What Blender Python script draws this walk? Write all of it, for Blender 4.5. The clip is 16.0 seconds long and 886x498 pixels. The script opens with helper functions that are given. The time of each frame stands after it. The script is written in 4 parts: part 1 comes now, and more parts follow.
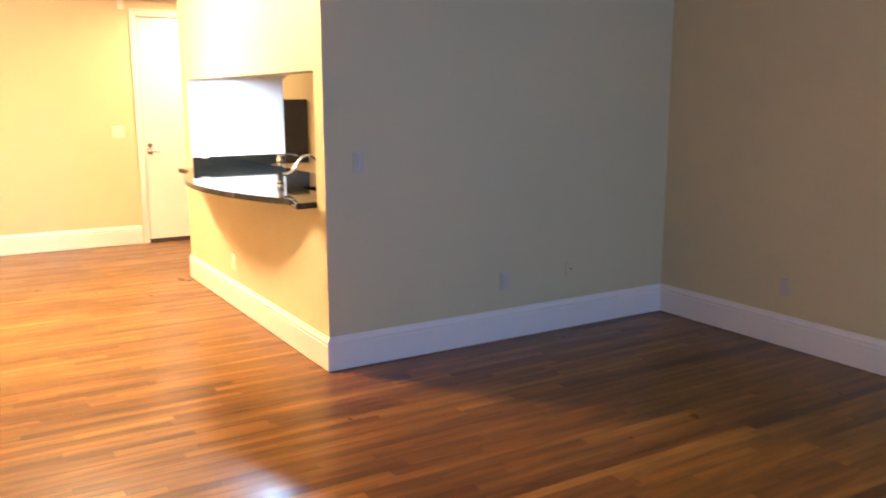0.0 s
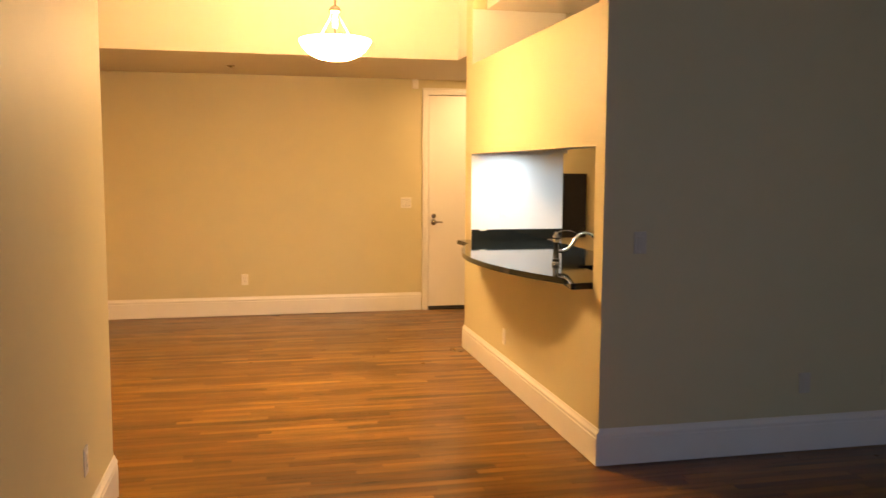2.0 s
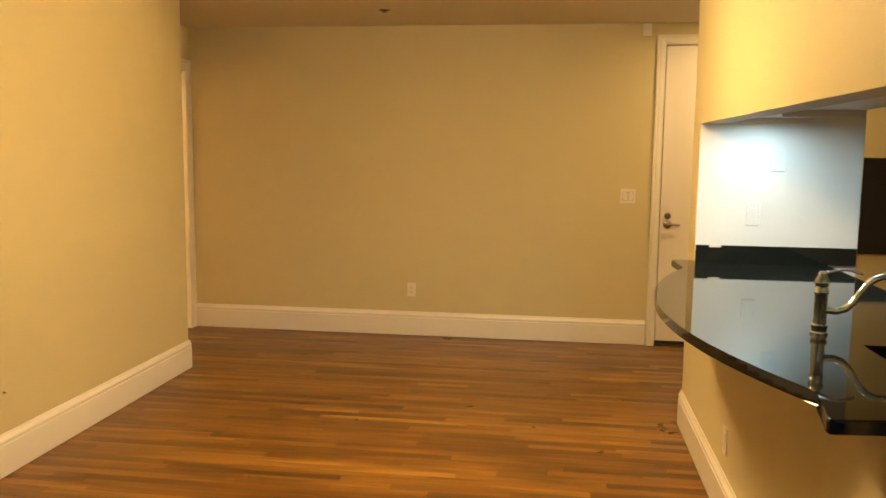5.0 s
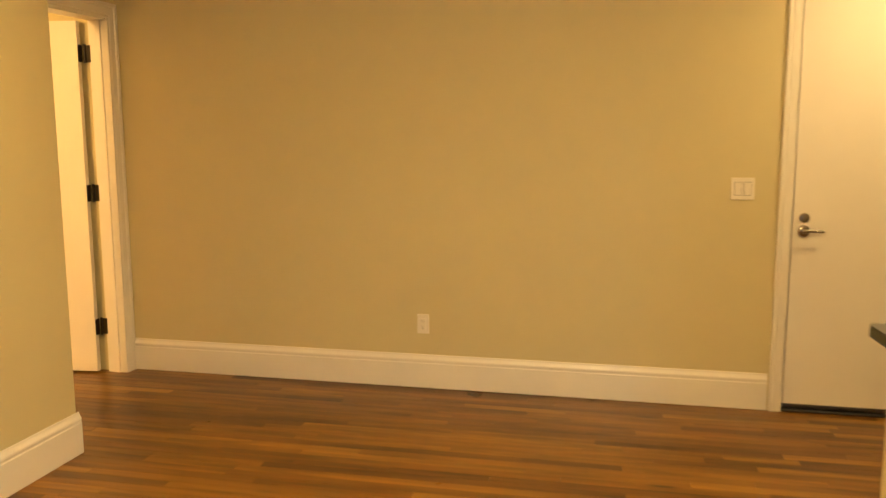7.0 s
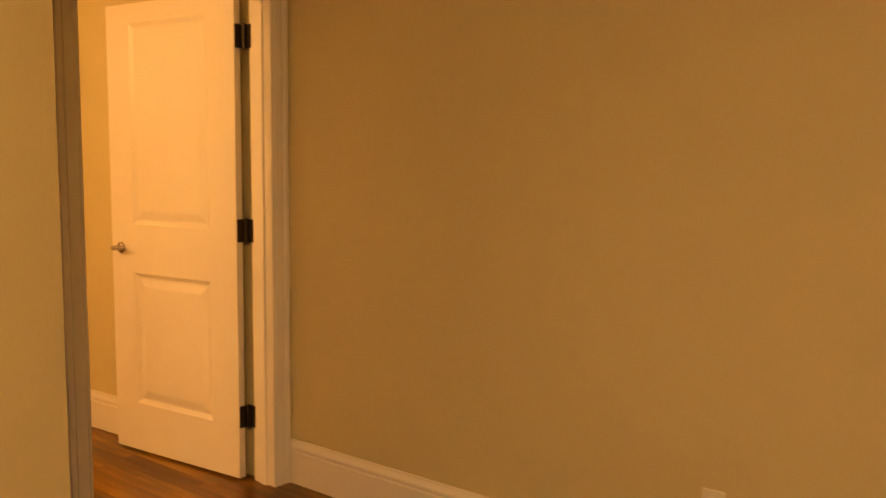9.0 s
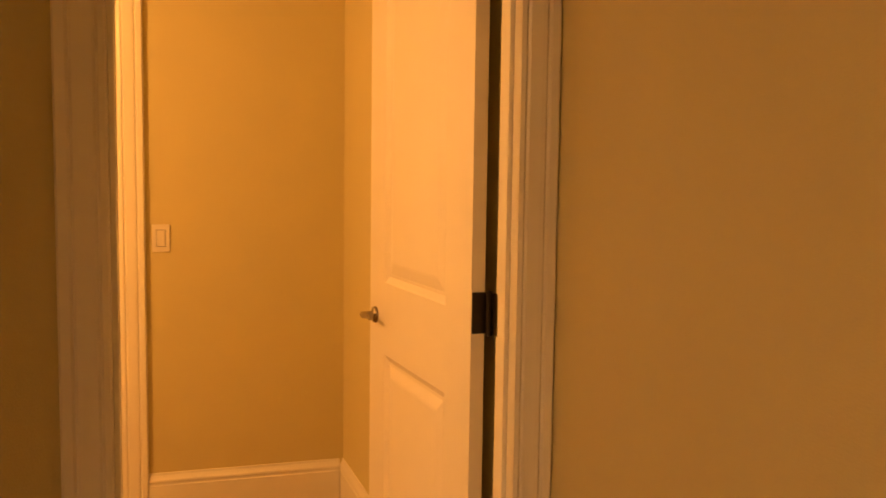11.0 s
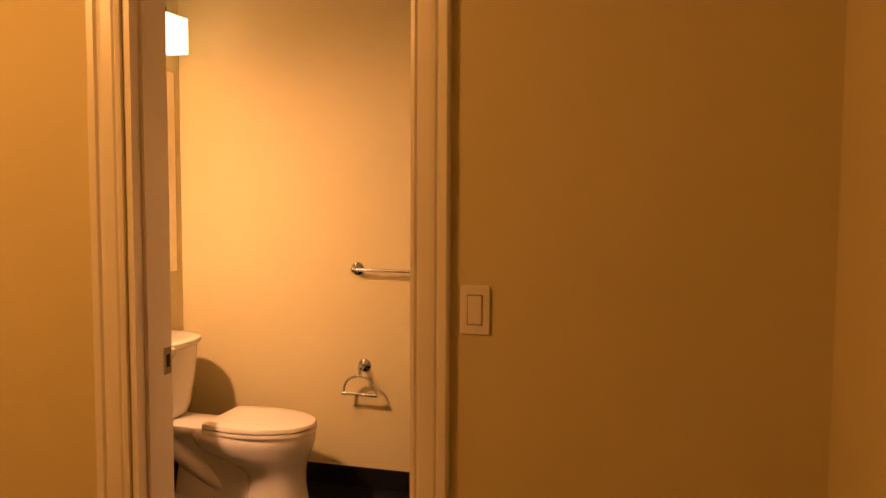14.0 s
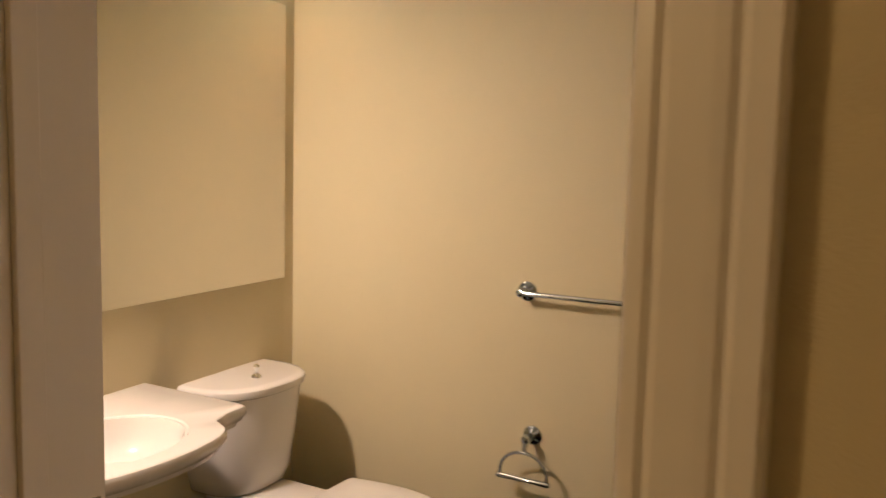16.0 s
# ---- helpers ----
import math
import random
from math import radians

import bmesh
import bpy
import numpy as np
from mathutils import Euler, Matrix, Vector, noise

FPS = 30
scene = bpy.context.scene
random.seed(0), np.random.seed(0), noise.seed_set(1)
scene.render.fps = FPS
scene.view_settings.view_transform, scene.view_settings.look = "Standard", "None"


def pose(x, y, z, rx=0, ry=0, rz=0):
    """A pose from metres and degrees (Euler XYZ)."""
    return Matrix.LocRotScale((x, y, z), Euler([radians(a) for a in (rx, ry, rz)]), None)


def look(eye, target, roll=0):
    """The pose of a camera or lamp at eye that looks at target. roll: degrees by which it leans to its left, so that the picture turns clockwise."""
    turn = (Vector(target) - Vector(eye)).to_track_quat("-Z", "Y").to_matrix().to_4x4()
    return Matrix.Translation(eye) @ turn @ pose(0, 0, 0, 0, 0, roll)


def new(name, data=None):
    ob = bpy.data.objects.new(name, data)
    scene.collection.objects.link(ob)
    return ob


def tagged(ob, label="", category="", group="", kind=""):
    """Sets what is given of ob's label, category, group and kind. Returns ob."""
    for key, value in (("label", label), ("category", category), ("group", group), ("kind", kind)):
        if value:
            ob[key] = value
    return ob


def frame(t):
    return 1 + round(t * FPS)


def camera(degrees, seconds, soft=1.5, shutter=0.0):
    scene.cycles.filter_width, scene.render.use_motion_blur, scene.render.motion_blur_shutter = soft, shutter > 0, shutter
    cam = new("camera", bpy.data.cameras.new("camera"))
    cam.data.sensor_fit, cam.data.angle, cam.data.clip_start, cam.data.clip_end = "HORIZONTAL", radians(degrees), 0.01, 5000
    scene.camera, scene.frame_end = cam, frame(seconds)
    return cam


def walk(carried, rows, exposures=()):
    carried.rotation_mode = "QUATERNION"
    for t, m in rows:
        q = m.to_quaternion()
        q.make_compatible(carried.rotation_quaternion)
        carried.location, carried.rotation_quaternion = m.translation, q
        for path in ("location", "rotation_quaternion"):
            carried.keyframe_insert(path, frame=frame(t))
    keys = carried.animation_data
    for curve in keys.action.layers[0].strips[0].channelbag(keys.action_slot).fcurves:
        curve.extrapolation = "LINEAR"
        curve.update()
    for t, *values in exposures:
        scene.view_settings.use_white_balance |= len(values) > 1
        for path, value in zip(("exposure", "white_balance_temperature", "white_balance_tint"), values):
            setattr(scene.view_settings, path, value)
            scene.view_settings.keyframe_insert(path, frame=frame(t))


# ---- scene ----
cam = camera(56.5, 16.0, soft=1.45, shutter=0.4)
PATH = [
    (0, (-1.781, -4.158, 1.537), (-0.758, -2.478, 1.172), -0.1),
    (0.5, (-1.798, -4.182, 1.551), (-0.935, -2.398, 1.28), -0.3),
    (1, (-1.819, -4.196, 1.569), (-1.115, -2.339, 1.337), -0.4),
    (1.5, (-1.814, -4.126, 1.557), (-1.252, -2.219, 1.34), -0.1),
    (2, (-1.701, -3.935, 1.555), (-1.275, -1.991, 1.36), 0.3),
    (2.5, (-1.526, -3.619, 1.536), (-1.269, -1.645, 1.348), -0.0),
    (3, (-1.379, -3.28, 1.552), (-1.21, -1.296, 1.365), -0.9),
    (3.5, (-1.146, -2.975, 1.528), (-1.176, -0.987, 1.316), 0.4),
    (4, (-0.949, -2.663, 1.532), (-1.087, -0.68, 1.312), 0.9),
    (4.2, (-0.878, -2.478, 1.546), (-1.046, -0.496, 1.337), 1.1),
    (6.3, (-0.661, -0.373, 1.47), (-1.023, 1.573, 1.178), -1.1),
    (6.5, (-0.715, -0.15, 1.485), (-1.07, 1.798, 1.199), -1.3),
    (7, (-0.766, 0.372, 1.484), (-1.198, 2.304, 1.2), -0.2),
    (7.5, (-0.855, 0.912, 1.478), (-1.454, 2.801, 1.211), 0.1),
    (8, (-0.902, 1.404, 1.427), (-1.645, 3.25, 1.231), 0.8),
    (8.5, (-0.979, 1.901, 1.435), (-1.914, 3.657, 1.227), 1.2),
    (9, (-1.118, 2.438, 1.426), (-2.304, 4.035, 1.215), 0.7),
    (11.5, (-2.315, 4.36, 1.424), (-4.286, 4.661, 1.274), 1.3),
    (12, (-2.523, 4.497, 1.445), (-4.517, 4.558, 1.299), 1.4),
    (12.5, (-2.82, 4.564, 1.47), (-4.808, 4.385, 1.343), 0.2),
    (13, (-3.13, 4.618, 1.469), (-5.088, 4.222, 1.361), 0.6),
    (13.5, (-3.457, 4.578, 1.453), (-5.385, 4.064, 1.323), 0.7),
    (14, (-3.828, 4.435, 1.463), (-5.743, 3.874, 1.319), 0.3),
    (14.5, (-4.148, 4.343, 1.467), (-6.048, 3.743, 1.286), 0.4),
    (15, (-4.473, 4.229, 1.475), (-6.349, 3.567, 1.277), 0.6),
    (15.5, (-4.794, 4.115, 1.477), (-6.622, 3.323, 1.294), 1.9),
    (16, (-5.104, 3.988, 1.476), (-6.832, 3.001, 1.274), 1.4),
]
walk(cam, [(t, look(eye, target, roll)) for t, eye, target, roll in PATH],
     [(0.0, 1.3, 5200, 25), (0.5, 0.9, 5550, 27), (1.0, 0.45, 5850, 29), (1.5, 0.15, 6150, 25), (2.0, -0.05, 6350, 19), (3.0, -0.34, 6320, 15), (4.0, -0.55, 5980, 8),
      (6.5, -0.42, 6200, 3), (7.5, -0.25, 6050, 0), (8.0, -0.45, 7250, 19), (9.0, -1.0, 7900, 22), (11.5, -1.0, 9300, 36), (12.5, -1.42, 9000, 41), (13.5, -2.0, 8700, 38),
      (14.5, -2.58, 8100, 35), (15.0, -2.74, 7050, 27), (15.5, -2.93, 5300, 13), (16.0, -2.6, 4400, 7)])

# ---------------------------------------------------------------- light
world = bpy.data.worlds.new("dusk")
scene.world = world
world.use_nodes = True
sky = world.node_tree.nodes.new("ShaderNodeTexSky")
sky.sky_type, sky.sun_disc = "NISHITA", False
sky.sun_elevation, sky.sun_rotation = radians(-3), radians(200)
world.node_tree.links.new(sky.outputs[0], world.node_tree.nodes["Background"].inputs[0])
world.node_tree.nodes["Background"].inputs[1].default_value = 0.1


def lamp(name, kind, m, watts, colour, size=0.1, size_y=None):
    data = bpy.data.lights.new(name, kind)
    data.energy, data.color = watts, colour
    if kind == "AREA":
        data.size = size
        if size_y:
            data.shape, data.size_y = "RECTANGLE", size_y
    else:
        data.shadow_soft_size = size
    ob = new(name, data)
    ob.matrix_world = m
    return ob


WARM = (1.0, 0.61, 0.24)
lamp("pendant_bulb", "POINT", pose(-1.205, 1.752, 2.40), 2.5, WARM, 0.10)
# Dusk light through windows assumed out of view, behind and beside.
lamp("assumed_back_skylight", "AREA", look((0.1, -6.48, 1.0), (0.1, 0, 1.0)), 35, (0.54, 0.72, 1.0), 4.4, 1.3)
lamp("assumed_side_skylight", "AREA", look((2.58, -4.45, 1.6), (-3, -4.45, 1.4)), 9, (0.54, 0.72, 1.0), 3.4, 2.4)
# The strong one at y 1.75 is added to brighten the kitchen evenly.
for y, watts in ((2.5, 3.0), (1.75, 17.0)):
    lamp("under_cabinet_bulb", "AREA", look((0.29, y, 1.668), (0.29, y + 0.02, 0)), watts, (0.74, 0.95, 1.0), 0.18, 0.1)
lamp("entry_downlight_bulb", "AREA", look((0.62, 4.2, 2.488), (0.62, 4.2, 0)), 30, WARM, 0.11)
lamp("hall_ceiling_bulb", "POINT", pose(-4.13, 2.2, 2.34), 265, (1.0, 0.525, 0.165), 0.1)
for x, watts in ((-7.23, 1), (-6.605, 10), (-5.98, 860)):
    lamp("vanity_bulb", "POINT", pose(x, 2.035 + (x + 7.48) * 0.0875, 2.142), watts, (1.0, 0.58, 0.30), 0.05)


# ---------------------------------------------------------------- materials
def material(name, colour, rough=0.6, metal=0.0, vary=0.06, scale=6.0, bump=0.0, bump_scale=200.0, coat=0.0, spec=0.5):
    """Paint, metal or stone: a base colour with soft variation at two scales and a fine relief."""
    m = bpy.data.materials.new(name)
    m.use_nodes = True
    nt = m.node_tree
    b = nt.nodes["Principled BSDF"]
    b.inputs["Roughness"].default_value = rough
    b.inputs["Metallic"].default_value = metal
    b.inputs["Coat Weight"].default_value = coat
    b.inputs["Specular IOR Level"].default_value = spec
    co = nt.nodes.new("ShaderNodeTexCoord")
    if vary:
        n1 = nt.nodes.new("ShaderNodeTexNoise")
        n1.inputs["Scale"].default_value = scale
        n1.inputs["Detail"].default_value = 6
        nt.links.new(co.outputs["Object"], n1.inputs["Vector"])
        n2 = nt.nodes.new("ShaderNodeTexNoise")
        n2.inputs["Scale"].default_value = scale * 0.17
        nt.links.new(co.outputs["Object"], n2.inputs["Vector"])
        add = nt.nodes.new("ShaderNodeMath")
        nt.links.new(n1.outputs[0], add.inputs[0])
        nt.links.new(n2.outputs[0], add.inputs[1])
        ramp = nt.nodes.new("ShaderNodeMapRange")
        ramp.inputs[1].default_value, ramp.inputs[2].default_value = 0.6, 1.4
        ramp.inputs[3].default_value, ramp.inputs[4].default_value = 1 - vary, 1 + vary
        nt.links.new(add.outputs[0], ramp.inputs[0])
        mul = nt.nodes.new("ShaderNodeVectorMath")
        mul.operation = "MULTIPLY"
        mul.inputs[0].default_value = colour
        nt.links.new(ramp.outputs[0], mul.inputs[1])
        nt.links.new(mul.outputs[0], b.inputs["Base Color"])
    else:
        b.inputs["Base Color"].default_value = (*colour, 1)
    if bump:
        n3 = nt.nodes.new("ShaderNodeTexNoise")
        n3.inputs["Scale"].default_value = bump_scale
        n3.inputs["Detail"].default_value = 3
        nt.links.new(co.outputs["Object"], n3.inputs["Vector"])
        bp = nt.nodes.new("ShaderNodeBump")
        bp.inputs["Strength"].default_value = bump
        bp.inputs["Distance"].default_value = 0.002
        nt.links.new(n3.outputs[0], bp.inputs["Height"])
        nt.links.new(bp.outputs[0], b.inputs["Normal"])
    return m


def glow(name, colour, strength):
    m = bpy.data.materials.new(name)
    m.use_nodes = True
    b = m.node_tree.nodes["Principled BSDF"]
    b.inputs["Base Color"].default_value = (*colour, 1)
    b.inputs["Emission Color"].default_value = (*colour, 1)
    b.inputs["Emission Strength"].default_value = strength
    return m


def wood(name):
    """Oiled oak strips: grain along x, each strip with a tone of its own."""
    m = bpy.data.materials.new(name)
    m.use_nodes = True
    nt = m.node_tree
    b = nt.nodes["Principled BSDF"]
    geo, info = nt.nodes.new("ShaderNodeNewGeometry"), nt.nodes.new("ShaderNodeObjectInfo")
    tone = nt.nodes.new("ShaderNodeMath")
    nt.links.new(geo.outputs["Random Per Island"], tone.inputs[0])
    nt.links.new(info.outputs["Random"], tone.inputs[1])
    frac = nt.nodes.new("ShaderNodeMath")
    frac.operation = "FRACT"
    nt.links.new(tone.outputs[0], frac.inputs[0])
    ramp = nt.nodes.new("ShaderNodeValToRGB")
    els = ramp.color_ramp.elements
    els[0].position, els[0].color = 0.0, (0.082, 0.030, 0.0042, 1)
    els[1].position, els[1].color = 1.0, (0.300, 0.152, 0.0205, 1)
    for p, c in ((0.06, (0.120, 0.046, 0.0058, 1)), (0.22, (0.156, 0.064, 0.0078, 1)), (0.50, (0.190, 0.083, 0.0100, 1)), (0.88, (0.232, 0.108, 0.0132, 1))):
        e = els.new(p)
        e.color = c
    nt.links.new(frac.outputs[0], ramp.inputs[0])
    pos = nt.nodes.new("ShaderNodeVectorMath")
    pos.operation = "MULTIPLY"
    pos.inputs[1].default_value = (1.6, 38, 38)
    nt.links.new(geo.outputs["Position"], pos.inputs[0])
    shift = nt.nodes.new("ShaderNodeVectorMath")
    scl = nt.nodes.new("ShaderNodeMath")
    scl.operation = "MULTIPLY"
    scl.inputs[1].default_value = 37.0
    nt.links.new(frac.outputs[0], scl.inputs[0])
    nt.links.new(pos.outputs[0], shift.inputs[0])
    nt.links.new(scl.outputs[0], shift.inputs[1])
    n = nt.nodes.new("ShaderNodeTexNoise")
    n.inputs["Scale"].default_value, n.inputs["Detail"].default_value, n.inputs["Distortion"].default_value = 1.0, 4, 0.4
    nt.links.new(shift.outputs[0], n.inputs["Vector"])
    mr = nt.nodes.new("ShaderNodeMapRange")
    mr.inputs[1].default_value, mr.inputs[2].default_value = 0.3, 0.7
    mr.inputs[3].default_value, mr.inputs[4].default_value = 0.82, 1.12
    nt.links.new(n.outputs[0], mr.inputs[0])
    mul = nt.nodes.new("ShaderNodeVectorMath")
    mul.operation = "MULTIPLY"
    nt.links.new(ramp.outputs[0], mul.inputs[0])
    nt.links.new(mr.outputs[0], mul.inputs[1])
    # broad darker and lighter drifts along each strip
    far = nt.nodes.new("ShaderNodeVectorMath")
    far.operation = "MULTIPLY"
    far.inputs[1].default_value = (0.075, 0.028, 0.028)
    nt.links.new(shift.outputs[0], far.inputs[0])
    ns = nt.nodes.new("ShaderNodeTexNoise")
    ns.inputs["Scale"].default_value, ns.inputs["Detail"].default_value, ns.inputs["Distortion"].default_value = 14.0, 3, 0.4
    nt.links.new(far.outputs[0], ns.inputs["Vector"])
    rs = nt.nodes.new("ShaderNodeMapRange")
    rs.inputs[1].default_value, rs.inputs[2].default_value = 0.32, 0.70
    rs.inputs[3].default_value, rs.inputs[4].default_value = 1.22, 0.45
    nt.links.new(ns.outputs[0], rs.inputs[0])
    mul2 = nt.nodes.new("ShaderNodeVectorMath")
    mul2.operation = "MULTIPLY"
    nt.links.new(mul.outputs[0], mul2.inputs[0])
    nt.links.new(rs.outputs[0], mul2.inputs[1])
    # scattered small dark knots, drawn out along the grain
    kn = nt.nodes.new("ShaderNodeVectorMath")
    kn.operation = "MULTIPLY"
    kn.inputs[1].default_value = (1.5, 7.5, 1.0)
    nt.links.new(geo.outputs["Position"], kn.inputs[0])
    vk = nt.nodes.new("ShaderNodeTexVoronoi")
    vk.inputs["Scale"].default_value = 1.0
    nt.links.new(kn.outputs[0], vk.inputs["Vector"])
    rk = nt.nodes.new("ShaderNodeMapRange")
    rk.inputs[1].default_value, rk.inputs[2].default_value = 0.03, 0.13
    rk.inputs[3].default_value, rk.inputs[4].default_value = 0.22, 1.0
    nt.links.new(vk.outputs["Distance"], rk.inputs[0])
    pick = nt.nodes.new("ShaderNodeSeparateColor")
    nt.links.new(vk.outputs["Color"], pick.inputs[0])
    rare = nt.nodes.new("ShaderNodeMath")
    rare.operation = "GREATER_THAN"
    rare.inputs[1].default_value = 0.22
    nt.links.new(pick.outputs[0], rare.inputs[0])
    knot = nt.nodes.new("ShaderNodeMath")
    knot.operation = "MAXIMUM"
    nt.links.new(rk.outputs[0], knot.inputs[0])
    nt.links.new(rare.outputs[0], knot.inputs[1])
    mul3 = nt.nodes.new("ShaderNodeVectorMath")
    mul3.operation = "MULTIPLY"
    nt.links.new(mul2.outputs[0], mul3.inputs[0])
    nt.links.new(knot.outputs[0], mul3.inputs[1])
    nt.links.new(mul3.outputs[0], b.inputs["Base Color"])
    b.inputs["Specular IOR Level"].default_value = 0.3
    n2 = nt.nodes.new("ShaderNodeTexNoise")
    n2.inputs["Scale"].default_value, n2.inputs["Detail"].default_value = 3.0, 5
    nt.links.new(geo.outputs["Position"], n2.inputs["Vector"])
    r2 = nt.nodes.new("ShaderNodeMapRange")
    r2.inputs[3].default_value, r2.inputs[4].default_value = 0.22, 0.40
    nt.links.new(n2.outputs[0], r2.inputs[0])
    nt.links.new(r2.outputs[0], b.inputs["Roughness"])
    b.inputs["Coat Weight"].default_value, b.inputs["Coat Roughness"].default_value = 0.13, 0.18
    bp = nt.nodes.new("ShaderNodeBump")
    bp.inputs["Strength"].default_value, bp.inputs["Distance"].default_value = 0.03, 0.001
    nt.links.new(n.outputs[0], bp.inputs["Height"])
    nt.links.new(bp.outputs[0], b.inputs["Normal"])
    return m


def granite(name):
    m = material(name, (0.012, 0.014, 0.013), 0.04, vary=0.0)
    nt = m.node_tree
    b = nt.nodes["Principled BSDF"]
    co = nt.nodes.new("ShaderNodeTexCoord")
    v = nt.nodes.new("ShaderNodeTexVoronoi")
    v.inputs["Scale"].default_value = 260
    nt.links.new(co.outputs["Object"], v.inputs["Vector"])
    r = nt.nodes.new("ShaderNodeValToRGB")
    r.color_ramp.elements[0].position, r.color_ramp.elements[0].color = 0.05, (0.05, 0.055, 0.05, 1)
    r.color_ramp.elements[1].position, r.color_ramp.elements[1].color = 0.22, (0.009, 0.011, 0.010, 1)
    nt.links.new(v.outputs["Distance"], r.inputs[0])
    nt.links.new(r.outputs[0], b.inputs["Base Color"])
    return m


PAINT = material("cream_wall_paint", (0.61, 0.545, 0.325), 0.55, vary=0.025, scale=5, bump=0.35, bump_scale=260)
KITCHEN = material("white_kitchen_paint", (0.80, 0.80, 0.77), 0.5, vary=0.02, scale=5, bump=0.3, bump_scale=260)
CEIL = material("white_ceiling_paint", (0.70, 0.65, 0.55), 0.7, vary=0.02, scale=4, bump=0.3, bump_scale=200)
TRIM = material("white_gloss_trim", (0.80, 0.77, 0.71), 0.32, vary=0.02, scale=9, bump=0.05, bump_scale=60)
DOOR = material("white_door_enamel", (0.80, 0.76, 0.70), 0.35, vary=0.02, scale=7, bump=0.08, bump_scale=90)
PLATE = material("white_plastic", (0.78, 0.74, 0.66), 0.35, vary=0.0)
# White plate colour lowered for the gloomy living room: shade in the plastic.
SHADED_PLATE = material("shaded_white_plastic", (0.55, 0.51, 0.42), 0.45, vary=0.0)
# Grey that stands for the shade inside switch and outlet slots.
SLOT_SHADE = material("grey_slot_shade", (0.22, 0.20, 0.17), 0.6, vary=0.0)
# Near-black; also paints the shade in the door gap and strike hole.
DARK = material("black_gap", (0.01, 0.01, 0.01), 0.9, vary=0.0)
BRONZE = material("dark_bronze", (0.035, 0.028, 0.022), 0.42, metal=0.7, vary=0.1, scale=40)
# Chrome with dark, cool reflections put into its base colour.
FAUCET = material("chrome_dark_reflections", (0.50, 0.56, 0.64), 0.06, metal=1.0, vary=0.0)
CHROME = material("chrome", (0.82, 0.86, 0.91), 0.07, metal=1.0, vary=0.0)
NICKEL = material("satin_nickel", (0.40, 0.36, 0.32), 0.26, metal=1.0, vary=0.05, scale=60)
PORCELAIN = material("white_porcelain", (0.82, 0.79, 0.74), 0.09, vary=0.01, scale=5, coat=0.3)
SEAT = material("white_seat_plastic", (0.82, 0.79, 0.74), 0.2, vary=0.01, scale=5)
TILE = material("dark_slate_tile", (0.008, 0.009, 0.012), 0.55, vary=0.25, scale=12, bump=0.2, bump_scale=80, spec=0.05)
GROUT = material("dark_grout", (0.012, 0.012, 0.012), 0.8, vary=0.2, scale=40)
WOOD = wood("oak_strip")
SUBFLOOR = material("dark_floor_joint", (0.03, 0.015, 0.007), 0.8, vary=0.2, scale=20)
GRANITE = granite("black_granite")
STEEL = material("glossy_black", (0.02, 0.02, 0.022), 0.25, vary=0.1, scale=20)
ALU = material("threshold_aluminium", (0.08, 0.08, 0.09), 0.4, metal=0.8, vary=0.15, scale=50)
MIRROR = material("mirror_glass", (0.9, 0.9, 0.88), 0.01, metal=1.0, vary=0.0)
GLASSLIT = glow("lit_alabaster_glass", (1.0, 0.61, 0.24), 190.0)
GLASSIN = glow("lit_alabaster_bowl_inside", (1.0, 0.61, 0.24), 230.0)
SCONCEGLASS = glow("lit_sconce_glass", (1.0, 0.74, 0.42), 16.0)


# ---------------------------------------------------------------- shaping
def part(name, bm, mat, parent=None, label="", smooth=False):
    me = bpy.data.meshes.new(name)
    bmesh.ops.recalc_face_normals(bm, faces=bm.faces)
    bm.to_mesh(me)
    bm.free()
    if smooth:
        me.shade_smooth()
        me.set_sharp_from_angle(angle=radians(40))
    me.materials.append(mat)
    ob = new(name, me)
    if parent:
        ob.parent = parent
        ob.matrix_parent_inverse = parent.matrix_world.inverted()
    if label:
        tagged(ob, label)
    return ob


def empty(name, x=0, y=0, z=0, rz=0, **tags):
    ob = new(name)
    ob.matrix_world = pose(x, y, z, 0, 0, rz)
    bpy.context.view_layer.update()
    return tagged(ob, **tags)


def box(bm, x0, y0, z0, x1, y1, z1, bevel=0.0, segments=2):
    vs = bmesh.ops.create_cube(bm, size=1.0)["verts"]
    bmesh.ops.scale(bm, vec=(abs(x1 - x0), abs(y1 - y0), abs(z1 - z0)), verts=vs)
    bmesh.ops.translate(bm, vec=((x0 + x1) / 2, (y0 + y1) / 2, (z0 + z1) / 2), verts=vs)
    if bevel:
        edges = {e for v in vs for e in v.link_edges}
        bmesh.ops.bevel(bm, geom=list(edges), offset=bevel, segments=segments, affect="EDGES", profile=0.5)
    return bm


def boxes(*rows, bevel=0.0):
    bm = bmesh.new()
    for r in rows:
        box(bm, *r, bevel=bevel)
    return bm


def lathe(bm, profile, steps=32, m=None):
    """Turn (radius, height) pairs about z."""
    rings = []
    for r, z in profile:
        ring = []
        for i in range(steps):
            a = 2 * math.pi * i / steps
            v = Vector((r * math.cos(a), r * math.sin(a), z))
            ring.append(bm.verts.new(m @ v if m else v))
        rings.append(ring)
    for a, b in zip(rings, rings[1:]):
        for i in range(steps):
            j = (i + 1) % steps
            bm.faces.new((a[i], a[j], b[j], b[i]))
    for ring in (rings[0], rings[-1]):
        bm.faces.new(ring)
    return bm


